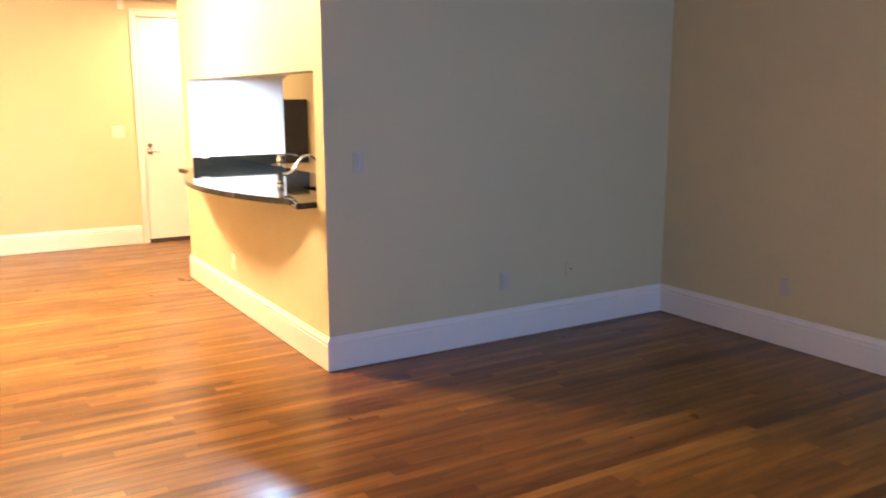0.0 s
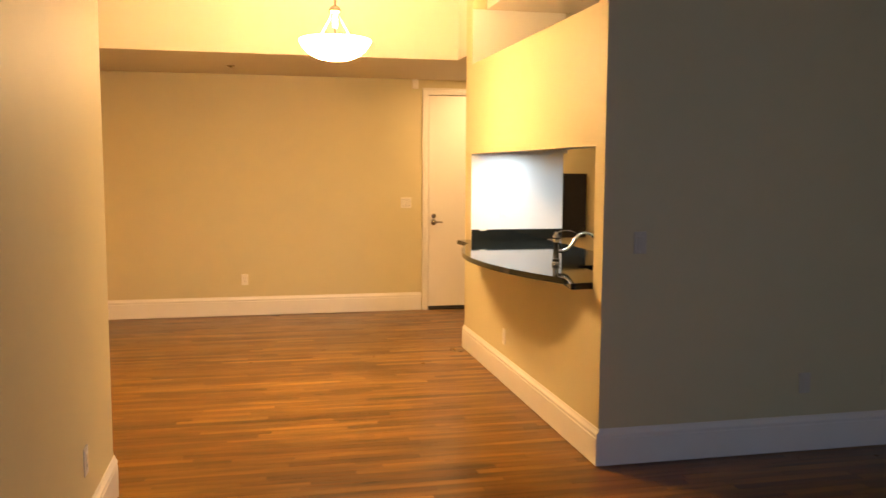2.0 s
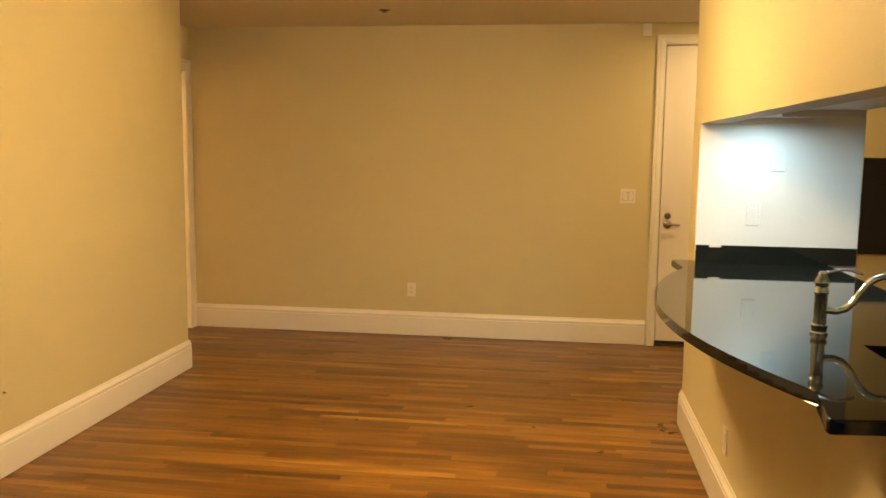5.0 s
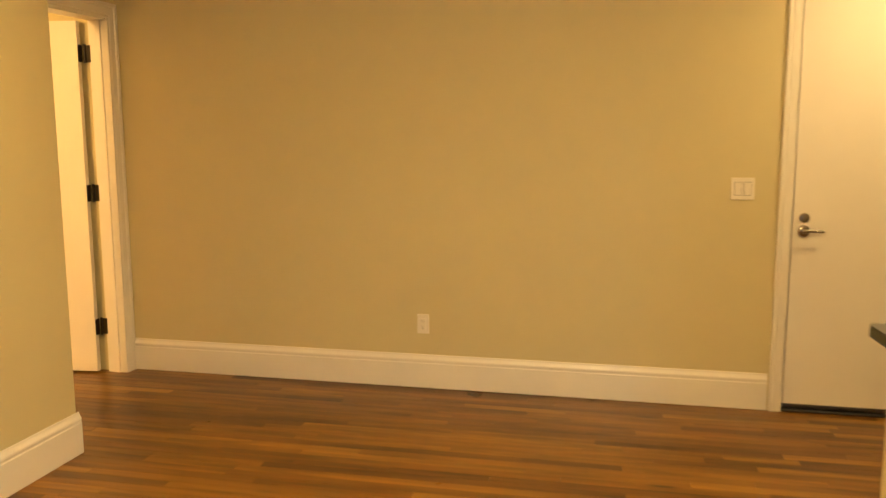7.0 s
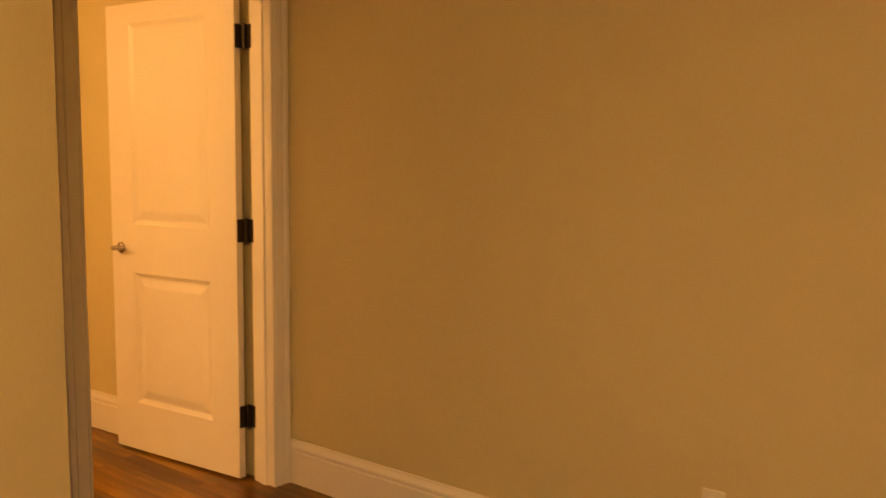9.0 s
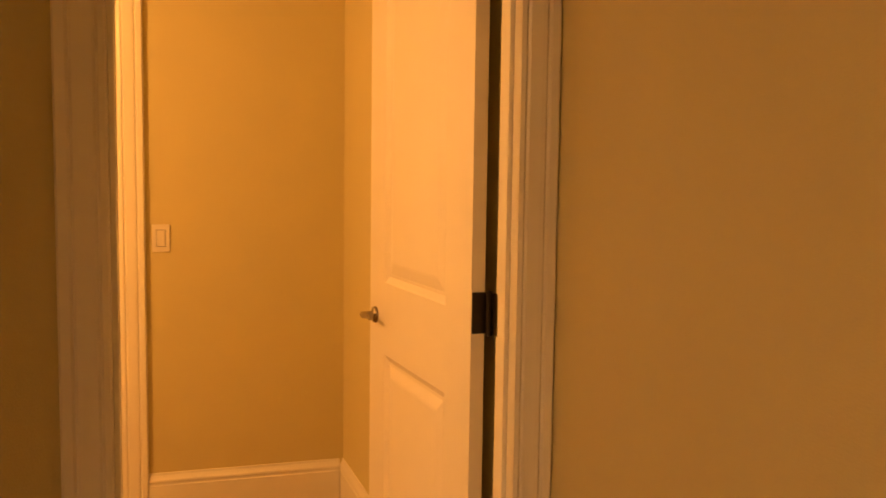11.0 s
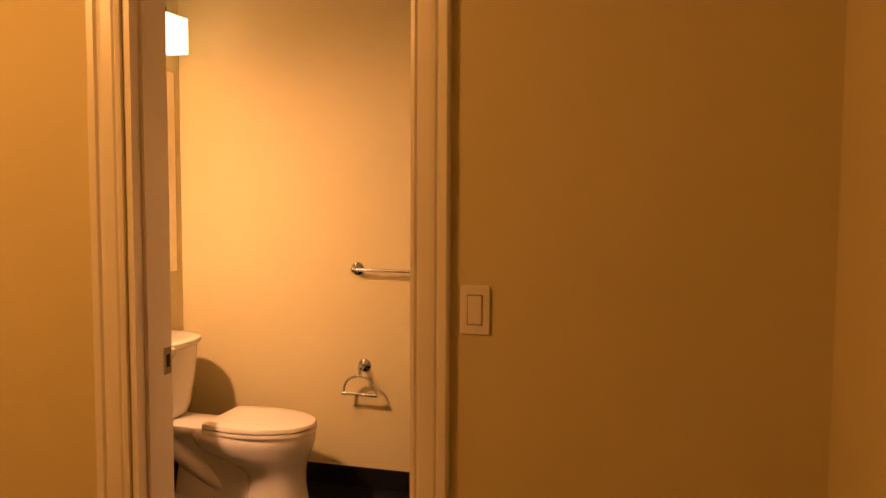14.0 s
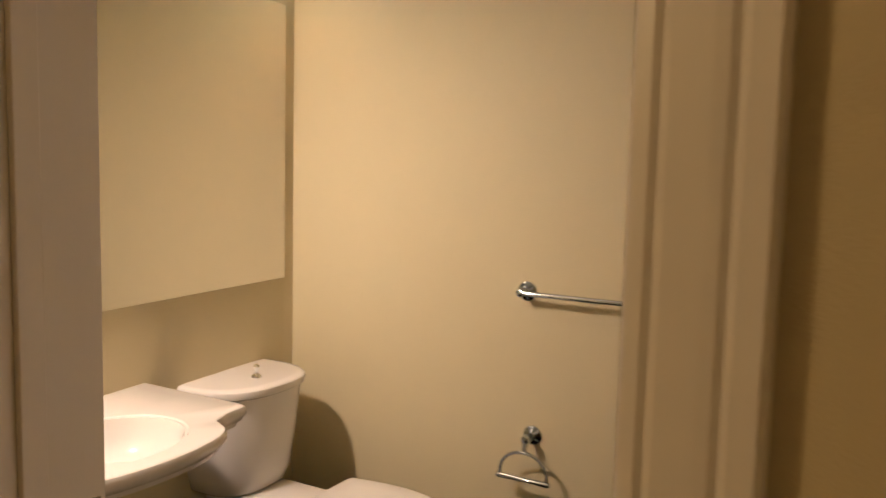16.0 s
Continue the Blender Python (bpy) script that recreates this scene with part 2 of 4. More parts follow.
def tube(bm, points, radius, steps=10):
    """A round bar along points; radius may be a list."""
    pts = [Vector(p) for p in points]
    rings = []
    up = Vector((0.13, 0.21, 0.97))
    for i, p in enumerate(pts):
        d = (pts[min(i + 1, len(pts) - 1)] - pts[max(i - 1, 0)]).normalized()
        u = d.cross(up).normalized()
        w = d.cross(u)
        r = radius[i] if isinstance(radius, (list, tuple)) else radius
        rings.append([bm.verts.new(p + r * (math.cos(2 * math.pi * k / steps) * u + math.sin(2 * math.pi * k / steps) * w)) for k in range(steps)])
    for a, b in zip(rings, rings[1:]):
        for k in range(steps):
            j = (k + 1) % steps
            bm.faces.new((a[k], a[j], b[j], b[k]))
    bm.faces.new(rings[0])
    bm.faces.new(rings[-1])
    return bm


def sheet(bm, outline, z0, z1):
    """A slab with the given outline in x, y."""
    lo = [bm.verts.new((x, y, z0)) for x, y in outline]
    hi = [bm.verts.new((x, y, z1)) for x, y in outline]
    n = len(lo)
    bm.faces.new(lo)
    bm.faces.new(hi)
    for i in range(n):
        bm.faces.new((lo[i], lo[(i + 1) % n], hi[(i + 1) % n], hi[i]))
    return bm


def sweep(bm, profile, a, b, inward):
    """A moulding: (depth, height) pairs carried from a to b along a wall, depth towards inward."""
    a, b, n = Vector((*a, 0)), Vector((*b, 0)), Vector((*inward, 0))
    rows = []
    for p in (a, b):
        rows.append([bm.verts.new(p + n * d + Vector((0, 0, z))) for d, z in profile])
    k = len(profile)
    for i in range(k):
        j = (i + 1) % k
        bm.faces.new((rows[0][i], rows[0][j], rows[1][j], rows[1][i]))
    bm.faces.new(rows[0])
    bm.faces.new(rows[1])
    return bm


def structure(name, bm, mat, label, category, smooth=False):
    return tagged(part(name, bm, mat, smooth=smooth), label, category, kind="structure")


# ---------------------------------------------------------------- walls, floors, ceilings
YB = 4.888        # back wall of the dining area
XL = -3.224       # dining area's side wall
XN = -2.405       # living room's near side wall
YN = 0.07        # where that wall ends
YE = 3.578        # end of the dining side wall
XD = -3.78        # hall door wall
XV = -5.66        # bathroom door wall
YV = 4.735        # hall's end wall at its far corner
XB = -7.53        # bathroom's far wall
YM = 1.945         # bathroom's mirror wall
XR = 2.6          # living room's right wall
# ceiling height is unseen; raised to weaken the light it bounces
H = 3.9


def mirror_wall(x):
    """The mirror wall's face at x: it stands a few degrees out of square."""
    return YM + max(0.0, x + 7.48) * 0.0875


structure("wall_back", boxes((XD - 0.12, YB, 0, 0.045, YB + 0.14, H), (0.985, YB, 0, 3.2, YB + 0.14, H), (0.045, YB, 2.36, 0.985, YB + 0.14, H)), PAINT,
          "warm cream painted plaster wall around the entry door", "wall")
structure("wall_dining_side", boxes((XL - 0.12, YN, 0, XL, YE, H)), PAINT, "warm cream painted side wall of dining area", "wall")
structure("wall_hall_return", boxes((XD - 0.12, YE - 0.12, 0, XL - 0.12, YE, H)), PAINT, "cream painted short wall beside the hall door", "wall")
structure("wall_living_side", boxes((XN - 0.12, -1.75, 0, XN, YN, H), (XL - 0.12, YN - 0.12, 0, XN - 0.12, YN, H)), PAINT, "pale painted side wall of living room", "wall")
# Unseen return wall widens the living room, so less warm light bounces back.
structure("wall_unseen_return", boxes((-7.6, -1.87, 0, XN, -1.75, H)), PAINT, "unseen pale return wall, added to widen the living room", "wall")
structure("wall_kitchen_front", boxes((0.12, 0, 0, XR, 0.12, H), (0, 0, 0, 0.12, 0.12, H)), PAINT, "unlit cream wall between living room and kitchen", "wall")
# No header is known here; added to block pendant uplight from the living room.
structure("wall_uplight_block", boxes((XN, YN - 0.12, 2.72, 0, YN, H)), PAINT, "unseen cream wall added to keep pendant uplight out of living", "wall")
structure("wall_living_right", boxes((XR, -2.7, 0, XR + 0.12, 0.12, H)), PAINT, "cream painted right wall of living room", "wall")
# Unseen wall, opened for the assumed side window.
structure("wall_living_window", boxes((XR, -6.62, 0, XR + 0.12, -6.2, H), (XR, -6.2, 0, XR + 0.12, -2.7, 0.3), (XR, -6.2, 3.0, XR + 0.12, -2.7, H)), PAINT, "unseen cream wall around the assumed side window", "wall")
structure("wall_kitchen_side", boxes((0, 0.12, 0, 0.12, 2.75, 0.92), (0, 0.12, 1.675, 0.12, 2.75, 2.405)), PAINT,
          "cream partition with pass-through above the counter", "wall")
structure("wall_kitchen_end", boxes((0, 2.75, 0, 0.81, 2.94, H)), PAINT, "cream end wall of kitchen beside the entry", "wall")
structure("wall_kitchen_splash", boxes((0.004, 2.745, 0, 0.806, 2.75, 2.85)), KITCHEN, "white painted kitchen wall above the backsplash", "wall")
structure("wall_kitchen_right", boxes((3.2, 0, 0, 3.32, YB + 0.14, H)), PAINT, "cream kitchen wall", "wall")
# Unseen wall, mostly opening so that warm light leaves the room.
structure("wall_living_back", boxes((-7.6, -6.62, 0, -7.3, -6.5, H), (2.4, -6.62, 0, XR, -6.5, H), (-7.3, -6.62, 0, 2.4, -6.5, 0.3), (-7.3, -6.62, 3.4, 2.4, -6.5, H)), PAINT,
          "unseen painted living room wall around the assumed window", "wall")
# Unseen far wall, set well off to weaken bounced light.
structure("wall_unseen_left", boxes((-7.72, -6.62, 0, -7.6, -1.75, H)), PAINT, "unseen painted far wall of the widened living room", "wall")
structure("wall_hall_door", boxes((XD - 0.12, YE, 0, XD, 3.943, H), (XD - 0.12, 4.802, 0, XD, YB, H), (XD - 0.12, 3.943, 2.15, XD, 4.802, H)), PAINT,
          "cream wall around the open hall door", "wall")
structure("wall_hall_end", sheet(bmesh.new(), [(XV, YV), (XD - 0.12, YV + 0.095), (XD - 0.12, YV + 0.25), (XV, YV + 0.25)], 0, H), PAINT, "cream end wall of hall behind the door", "wall")
structure("wall_bathroom_door", boxes((XV - 0.155, -0.2, 0, XV, 3.040, H), (XV - 0.155, 3.836, 0, XV, YV + 0.25, H), (XV - 0.155, 3.040, 2.14, XV, 3.836, H)), PAINT,
          "cream hall wall around the bathroom doorway", "wall")
structure("wall_hall_near", boxes((XD - 0.12, -0.2, 0, XD, YE - 0.12, H), (XV, -0.32, 0, XD, -0.2, H)), PAINT, "cream hall wall", "wall")
structure("wall_bathroom_far", boxes((XB - 0.12, YM - 0.12, 0, XB, 4.7, H)), PAINT, "cream bathroom wall with towel bar", "wall")
structure("wall_bathroom_mirror", sheet(bmesh.new(), [(XB, YM - 0.12), (XV - 0.155, YM - 0.12), (XV - 0.155, mirror_wall(XV - 0.155)), (-7.48, YM), (XB, YM)], 0, H), PAINT, "cream bathroom wall behind toilet and sink", "wall")
structure("wall_bathroom_end", boxes((XB, 4.58, 0, XV - 0.155, 4.7, H)), PAINT, "cream bathroom end wall", "wall")

structure("ceiling", boxes((-8, -7, H, 3.6, 5.3, H + 0.1)), CEIL, "white painted ceiling", "ceiling")
structure("ceiling_soffit", boxes((XD, 3.24, 2.5, 0.0, YB, H), (0.0, 2.94, 2.5, 3.2, YB, H)), CEIL, "lowered cream ceiling over the entry", "ceiling")
structure("ceiling_kitchen", boxes((0.12, 0.12, 2.85, 3.2, 2.74, H)), CEIL, "kitchen ceiling", "ceiling")
structure("ceiling_hall", boxes((XV, -0.2, 2.5, XD - 0.12, YV + 0.12, H)), CEIL, "cream hall ceiling", "ceiling")
structure("ceiling_bathroom", boxes((XB, YM, 2.5, XV - 0.155, 4.58, H)), CEIL, "cream bathroom ceiling", "ceiling")
floor = structure("floor", boxes((XV - 0.06, -7, -0.1, 3.4, 5.1, -0.002), (-7.6, -7, -0.1, XV - 0.06, -1.8, -0.002)), SUBFLOOR, "oiled oak strip floor with warm brown tones", "floor")
tile_floor = structure("floor_bathroom", boxes((XB, YM, -0.1, XV - 0.06, 4.58, -0.004)), GROUT, "dark slate tile bathroom floor", "floor")

# ---------------------------------------------------------------- baseboards and casings
BASE = [(0, 0.004), (0.017, 0.004), (0.017, 0.148), (0.014, 0.152), (0.014, 0.160), (0.017, 0.164), (0.016, 0.172), (0.010, 0.182), (0.006, 0.190), (0.004, 0.2), (0, 0.2)]
baseboard = empty("baseboard", label="tall white moulded baseboards with a stepped cap", category="baseboard", kind="structure")


def skirting(a, b, inward, e0=0.0, e1=0.0):
    """One length of baseboard from a to b; e0, e1 lengthen it for an outside corner."""
    d = (Vector(b) - Vector(a)).normalized()
    bm = sweep(bmesh.new(), BASE, Vector(a) - d * e0, Vector(b) + d * e1, inward)
    part("board", bm, TRIM, baseboard)


skirting((XD + 0.02, YB), (-0.012, YB), (0, -1))
skirting((1.05, YB), (3.2, YB), (0, -1))
skirting((XL, YN), (XL, YE), (1, 0), 0, 0.016)
skirting((XD + 0.02, YE), (XL, YE), (0, 1))
skirting((XN, -1.75), (XN, YN), (1, 0), 0.016, 0.016)
skirting((-7.6, -1.87), (XN, -1.87), (0, -1))
skirting((XL + 0.017, YN), (XN, YN), (0, 1))
skirting((0, 0), (0, 2.94), (-1, 0), 0.016, 0.016)
skirting((0, 0), (XR - 0.017, 0), (0, -1))
skirting((0, 2.94), (0.81, 2.94), (0, 1))
skirting((XR, -6.5), (XR, 0), (-1, 0))
skirting((XV, 3.909), (XV, YV - 0.017), (1, 0))
skirting((XV, -0.2), (XV, 2.912), (1, 0))
skirting((XV, YV), (-4.02, YV + 0.0886), (0.054, -0.9985))
skirting((XD - 0.12, -0.2), (XD - 0.12, 3.78), (-1, 0))
skirting((-7.6, -6.5), (XR - 0.017, -6.5), (0, 1))

# casing section: (across from the opening, proud of the wall)
CASE = [(0.0, 0.0), (0.0, 0.010), (0.010, 0.013), (0.016, 0.010), (0.022, 0.014), (0.050, 0.017), (0.060, 0.017), (0.066, 0.013), (0.072, 0.020), (0.090, 0.022), (0.095, 0.018), (0.095, 0.0)]


def casing(parent, axis, plane, out, lo, hi, top, scale=1.0):
    """Door trim round an opening lo..hi on the wall plane (axis 'x' or 'y' = const), standing proud towards out."""
    def place(u, z, d):
        return (plane + out * d, u, z) if axis == "x" else (u, plane + out * d, z)
    for side, edge in ((-1, lo), (1, hi)):
        bm = bmesh.new()
        low, high = [], []
        for c, d in CASE:
            low.append(bm.verts.new(place(edge + side * c * scale, 0, d)))
            high.append(bm.verts.new(place(edge + side * c * scale, top + c * scale, d)))
        for i in range(len(CASE)):
            j = (i + 1) % len(CASE)
            bm.faces.new((low[i], low[j], high[j], high[i]))
        bm.faces.new(low)
        bm.faces.new(high)
        part("casing_side", bm, TRIM, parent)
    bm = bmesh.new()
    a = [bm.verts.new(place(lo - c * scale, top + c * scale, d)) for c, d in CASE]
    b = [bm.verts.new(place(hi + c * scale, top + c * scale, d)) for c, d in CASE]
    for i in range(len(CASE)):
        j = (i + 1) % len(CASE)
        bm.faces.new((a[i], a[j], b[j], b[i]))
    bm.faces.new(a)
    bm.faces.new(b)
    part("casing_head", bm, TRIM, parent)


def hinge(name, parent, x, y, z, mat, side_y):
    """Butt hinge: a knuckle with two leaves, one on the jamb and one on the door edge."""
    bm = bmesh.new()
    lathe(bm, [(0.004, -0.056), (0.0075, -0.053), (0.0075, 0.053), (0.004, 0.056)], 12, pose(x, y, z))
    box(bm, x, y + 0.008, z - 0.05, x + 0.034, y + 0.012, z + 0.05, 0.001, 1)
    box(bm, x - 0.017, y - 0.038 * side_y, z - 0.05, x - 0.014, y, z + 0.05, 0.001, 1)
    return part(name, bm, mat, parent, "dark bronze butt hinge", smooth=True)


def lever(parent, x, y, z, out, along, mat, label, length=0.105, radius=0.032):
    """Lever handle on a round rose; out and along are unit vectors off and across the door."""
    o, a = Vector(out), Vector(along)
    c = Vector((x, y, z))
    turn = o.to_track_quat("Z", "Y").to_matrix().to_4x4()
    h = part("handle", lathe(bmesh.new(), [(radius, 0.0), (radius, 0.006), (radius * 0.85, 0.011), (0.013, 0.013), (0.011, 0.045), (0.009, 0.05)], 24,
                             Matrix.Translation(c) @ turn), mat, parent, label, smooth=True)
    pts = [c + o * 0.045 + a * (length * t - 0.012) + Vector((0, 0, 0.004 * math.sin(3 * t))) for t in (0, 0.15, 0.4, 0.7, 0.9, 1.0)]
    part("lever", tube(bmesh.new(), pts, [0.008, 0.011, 0.009, 0.008, 0.0075, 0.004], 12), mat, h, smooth=True)
    return h


# entry door
entry = empty("door_1", 0.52, YB, 0, label="closed tall white flat entry door with lever", category="door", kind="structure")
casing(entry, "y", YB, -1, 0.062, 0.968, 2.348, 0.68)
part("jamb", boxes((0.045, YB, 0, 0.066, YB + 0.14, 2.36), (0.964, YB, 0, 0.985, YB + 0.14, 2.36), (0.066, YB, 2.343, 0.964, YB + 0.14, 2.36)), TRIM, entry)
entry_leaf = part("leaf", boxes((0.0745, YB + 0.022, 0.022, 0.9555, YB + 0.066, 2.335), bevel=0.002), DOOR, entry)
# Black block behind the leaf paints the gap's shade; no seal is known.
part("gap_shade_fill", boxes((0.066, YB + 0.067, 0, 0.964, YB + 0.13, 2.343)), DARK, entry, "black filler painting the shade in the door gap")
part("sweep_strip", boxes((0.070, YB + 0.012, 0.020, 0.960, YB + 0.022, 0.038), bevel=0.002), ALU, entry_leaf, "dull metal sweep at the door foot")
part("threshold", boxes((0.066, YB - 0.012, 0.0, 0.964, YB + 0.066, 0.014), bevel=0.004), ALU, entry, "dark metal threshold")
lever(entry_leaf, 0.130, YB + 0.022, 0.965, (0, -1, 0), (1, 0, 0), NICKEL, "satin nickel lever handle")
bolt = part("deadbolt", lathe(bmesh.new(), [(0.026, 0), (0.026, 0.008), (0.022, 0.014), (0.010, 0.016)], 24, pose(0.130, YB + 0.022, 1.032, 90)), NICKEL, entry_leaf, "round satin nickel deadbolt", smooth=True)
part("thumb_turn", boxes((0.126, YB - 0.006, 1.018, 0.134, YB + 0.008, 1.046), bevel=0.002), NICKEL, bolt)
part("strike_edge", boxes((0.064, YB + 0.004, 0.93, 0.067, YB + 0.02, 1.07)), NICKEL, entry)

# hall door, swung open against the hall's end wall
HY0, HY1 = 3.943, 4.802
hall_door = empty("door_2", XD, (HY0 + HY1) / 2, 0, label="open white two-panel door with dark hinges", category="door", kind="structure")
casing(hall_door, "x", XD, 1, HY0 + 0.016, HY1 - 0.005, 2.145, 0.93)
part("jamb", boxes((XD - 0.12, HY0, 0, XD, HY0 + 0.018, 2.15), (XD - 0.12, HY1 - 0.004, 0, XD, HY1 + 0.004, 2.15), (XD - 0.12, HY0, 2.136, XD, HY1, 2.152)), TRIM, hall_door)
part("stop", boxes((XD - 0.075, HY0 + 0.018, 0, XD - 0.035, HY0 + 0.03, 2.136), (XD - 0.075, HY1 - 0.016, 0, XD - 0.035, HY1 - 0.004, 2.136), bevel=0.002), TRIM, hall_door)


def panel_leaf(width, height, thick, panels):
    """Moulded door leaf in the plane x (0..-width), z; the panels sink on both faces with a raised field."""
    bm = bmesh.new()
    xs = sorted({0.0, -width, *[p[0] for p in panels], *[p[1] for p in panels]})
    zs = sorted({0.0, height, *[p[2] for p in panels], *[p[3] for p in panels]})
    cells = {(round(p[0], 4), round(p[2], 4)) for p in panels}
    for side in (0.0, thick):
        sgn = 1 if side == 0.0 else -1
        grid = {}

        def vert(x, z):
            k = (round(x, 4), round(z, 4))
            if k not in grid:
                grid[k] = bm.verts.new((x, side, z))
            return grid[k]
        for x0, x1 in zip(xs, xs[1:]):
            for z0, z1 in zip(zs, zs[1:]):
                ring = [vert(x0, z0), vert(x1, z0), vert(x1, z1), vert(x0, z1)]
                if (round(x0, 4), round(z0, 4)) not in cells:
                    bm.faces.new(ring)
                    continue
                for inset, depth in ((0.006, 0.004), (0.020, 0.011), (0.030, 0.011), (0.060, 0.004), (0.068, 0.003)):
                    nxt = [bm.verts.new((x, side + sgn * depth, z)) for x, z in
                           ((x0 + inset, z0 + inset), (x1 - inset, z0 + inset), (x1 - inset, z1 - inset), (x0 + inset, z1 - inset))]
                    for i in range(4):
                        bm.faces.new((ring[i], ring[(i + 1) % 4], nxt[(i + 1) % 4], nxt[i]))
                    ring = nxt
                bm.faces.new(ring)
    box(bm, -width, 0.0005, 0.0, 0.0, thick - 0.0005, height)
    for f in [f for f in bm.faces if len(f.verts) == 4 and abs(f.normal.y) > 0.99 and f.calc_area() > width * height * 0.9]:
        bm.faces.remove(f)
    return bm


hall_leaf = part("leaf", panel_leaf(0.832, 2.118, 0.036, [(-0.675, -0.165, 0.235, 0.87), (-0.675, -0.165, 1.10, 2.03)]), DOOR, hall_door)
bpy.context.view_layer.update()
hall_leaf.matrix_world = pose(-3.945, 4.750, 0.012, 0, 0, 5.3)
bpy.context.view_layer.update()
for z in (0.29, 1.117, 1.943):
    hinge("hinge", hall_door, -3.926, 4.789, z, BRONZE, 1.0)
tip = pose(-3.945, 4.750, 0.012, 0, 0, 5.3)
hp = tip @ Vector((-0.765, 0.0, 0.985))
lever(hall_leaf, hp.x, hp.y, hp.z, tip.to_3x3() @ Vector((0, -1, 0)), tip.to_3x3() @ Vector((1, 0, 0)), NICKEL, "satin nickel lever handle", 0.1, 0.027)
part("latch_plate", boxes((tip @ Vector((-0.8325, 0.01, 0.95))).to_tuple() + (tip @ Vector((-0.830, 0.026, 1.02))).to_tuple()), NICKEL, hall_leaf)

# bathroom doorway
BY0, BY1 = 3.040, 3.836
bath_door = empty("door_3", XV, (BY0 + BY1) / 2, 0, label="white bathroom door swung open inside its frame", category="door", kind="structure")
casing(bath_door, "x", XV, 1, BY0 - 0.005, BY1 - 0.014, 2.128)
casing(bath_door, "x", XV - 0.155, -1, BY0 + 0.012, BY1 - 0.006, 2.128, 0.8)
part("jamb", boxes((XV - 0.155, BY0, 0, XV, BY0 + 0.018, 2.14), (XV - 0.155, BY1 - 0.018, 0, XV, BY1, 2.14), (XV - 0.155, BY0, 2.122, XV, BY1, 2.141)), TRIM, bath_door)
part("stop", boxes((XV - 0.07, BY0 + 0.018, 0, XV - 0.035, BY0 + 0.03, 2.122), (XV - 0.07, BY0 + 0.03, 2.11, XV - 0.035, BY1 - 0.03, 2.122),
                   (XV - 0.07, BY1 - 0.03, 0, XV - 0.035, BY1 - 0.018, 2.122), bevel=0.002), TRIM, bath_door)
for z in (0.34, 1.125, 1.91):
    part("hinge_leaf", boxes((XV - 0.14, BY1 - 0.022, z - 0.05, XV - 0.10, BY1 - 0.0175, z + 0.05), bevel=0.002), BRONZE, bath_door, "dark bronze hinge leaf")
bath_leaf = part("leaf", panel_leaf(0.71, 2.10, 0.035, [(-0.58, -0.14, 0.235, 0.87), (-0.58, -0.14, 1.10, 2.0)]), DOOR, bath_door)
bpy.context.view_layer.update()
bath_leaf.matrix_world = pose(XV - 0.159, 3.766, 0.012)
bpy.context.view_layer.update()
for z in (0.34, 1.125, 1.91):
    part("hinge", boxes((XV - 0.1592, 3.770, z - 0.05, XV - 0.1565, 3.800, z + 0.05)), BRONZE, bath_leaf, "dark bronze hinge plate")
part("strike_plate", boxes((XV - 0.152, BY0 + 0.017, 0.945, XV - 0.118, BY0 + 0.0205, 1.02), bevel=0.002), NICKEL, bath_door, "satin nickel strike plate")
# Black block on the plate, painted as the shade inside the hole.
part("strike_hole_shade", boxes((XV - 0.143, BY0 + 0.018, 0.965, XV - 0.128, BY0 + 0.0212, 1.0)), DARK, bath_door)
part("threshold", boxes((XV - 0.155, BY0 + 0.018, 0, XV - 0.04, BY1 - 0.018, 0.008), bevel=0.003), TILE, bath_door, "dark stone threshold")

# assumed window, unseen behind the walk's start, widened to let warm bounce escape
window = empty("window_1", 0.2, -6.55, 0.6, label="assumed wide living room window at dusk, out of view", category="window", kind="structure")
for x0, x1, z0, z1 in ((-7.3, -7.24, 0.3, 3.4), (2.34, 2.4, 0.3, 3.4), (-7.24, 2.34, 0.3, 0.36), (-7.24, 2.34, 3.34, 3.4), (-4.9, -4.84, 0.36, 3.34), (-2.48, -2.42, 0.36, 3.34), (-0.06, 0.0, 0.36, 3.34)):
    part("window_frame", boxes((x0, -6.6, z0, x1, -6.52, z1), bevel=0.004), TRIM, window)
part("window_sill", boxes((-7.36, -6.53, 0.27, 2.46, -6.44, 0.3), bevel=0.004), TRIM, window)
# Side window is assumed and out of view; added for cool light from the right.
side_window = empty("window_2", XR + 0.06, -4.45, 0.3, label="assumed living room side window at dusk, out of view", category="window", kind="structure")
for y0, y1, z0, z1 in ((-6.2, -6.14, 0.3, 3.0), (-2.76, -2.7, 0.3, 3.0), (-6.14, -2.76, 0.3, 0.36), (-6.14, -2.76, 2.94, 3.0), (-4.48, -4.42, 0.36, 2.94)):
    part("window_frame", boxes((XR + 0.03, y0, z0, XR + 0.1, y1, z1), bevel=0.004), TRIM, side_window)



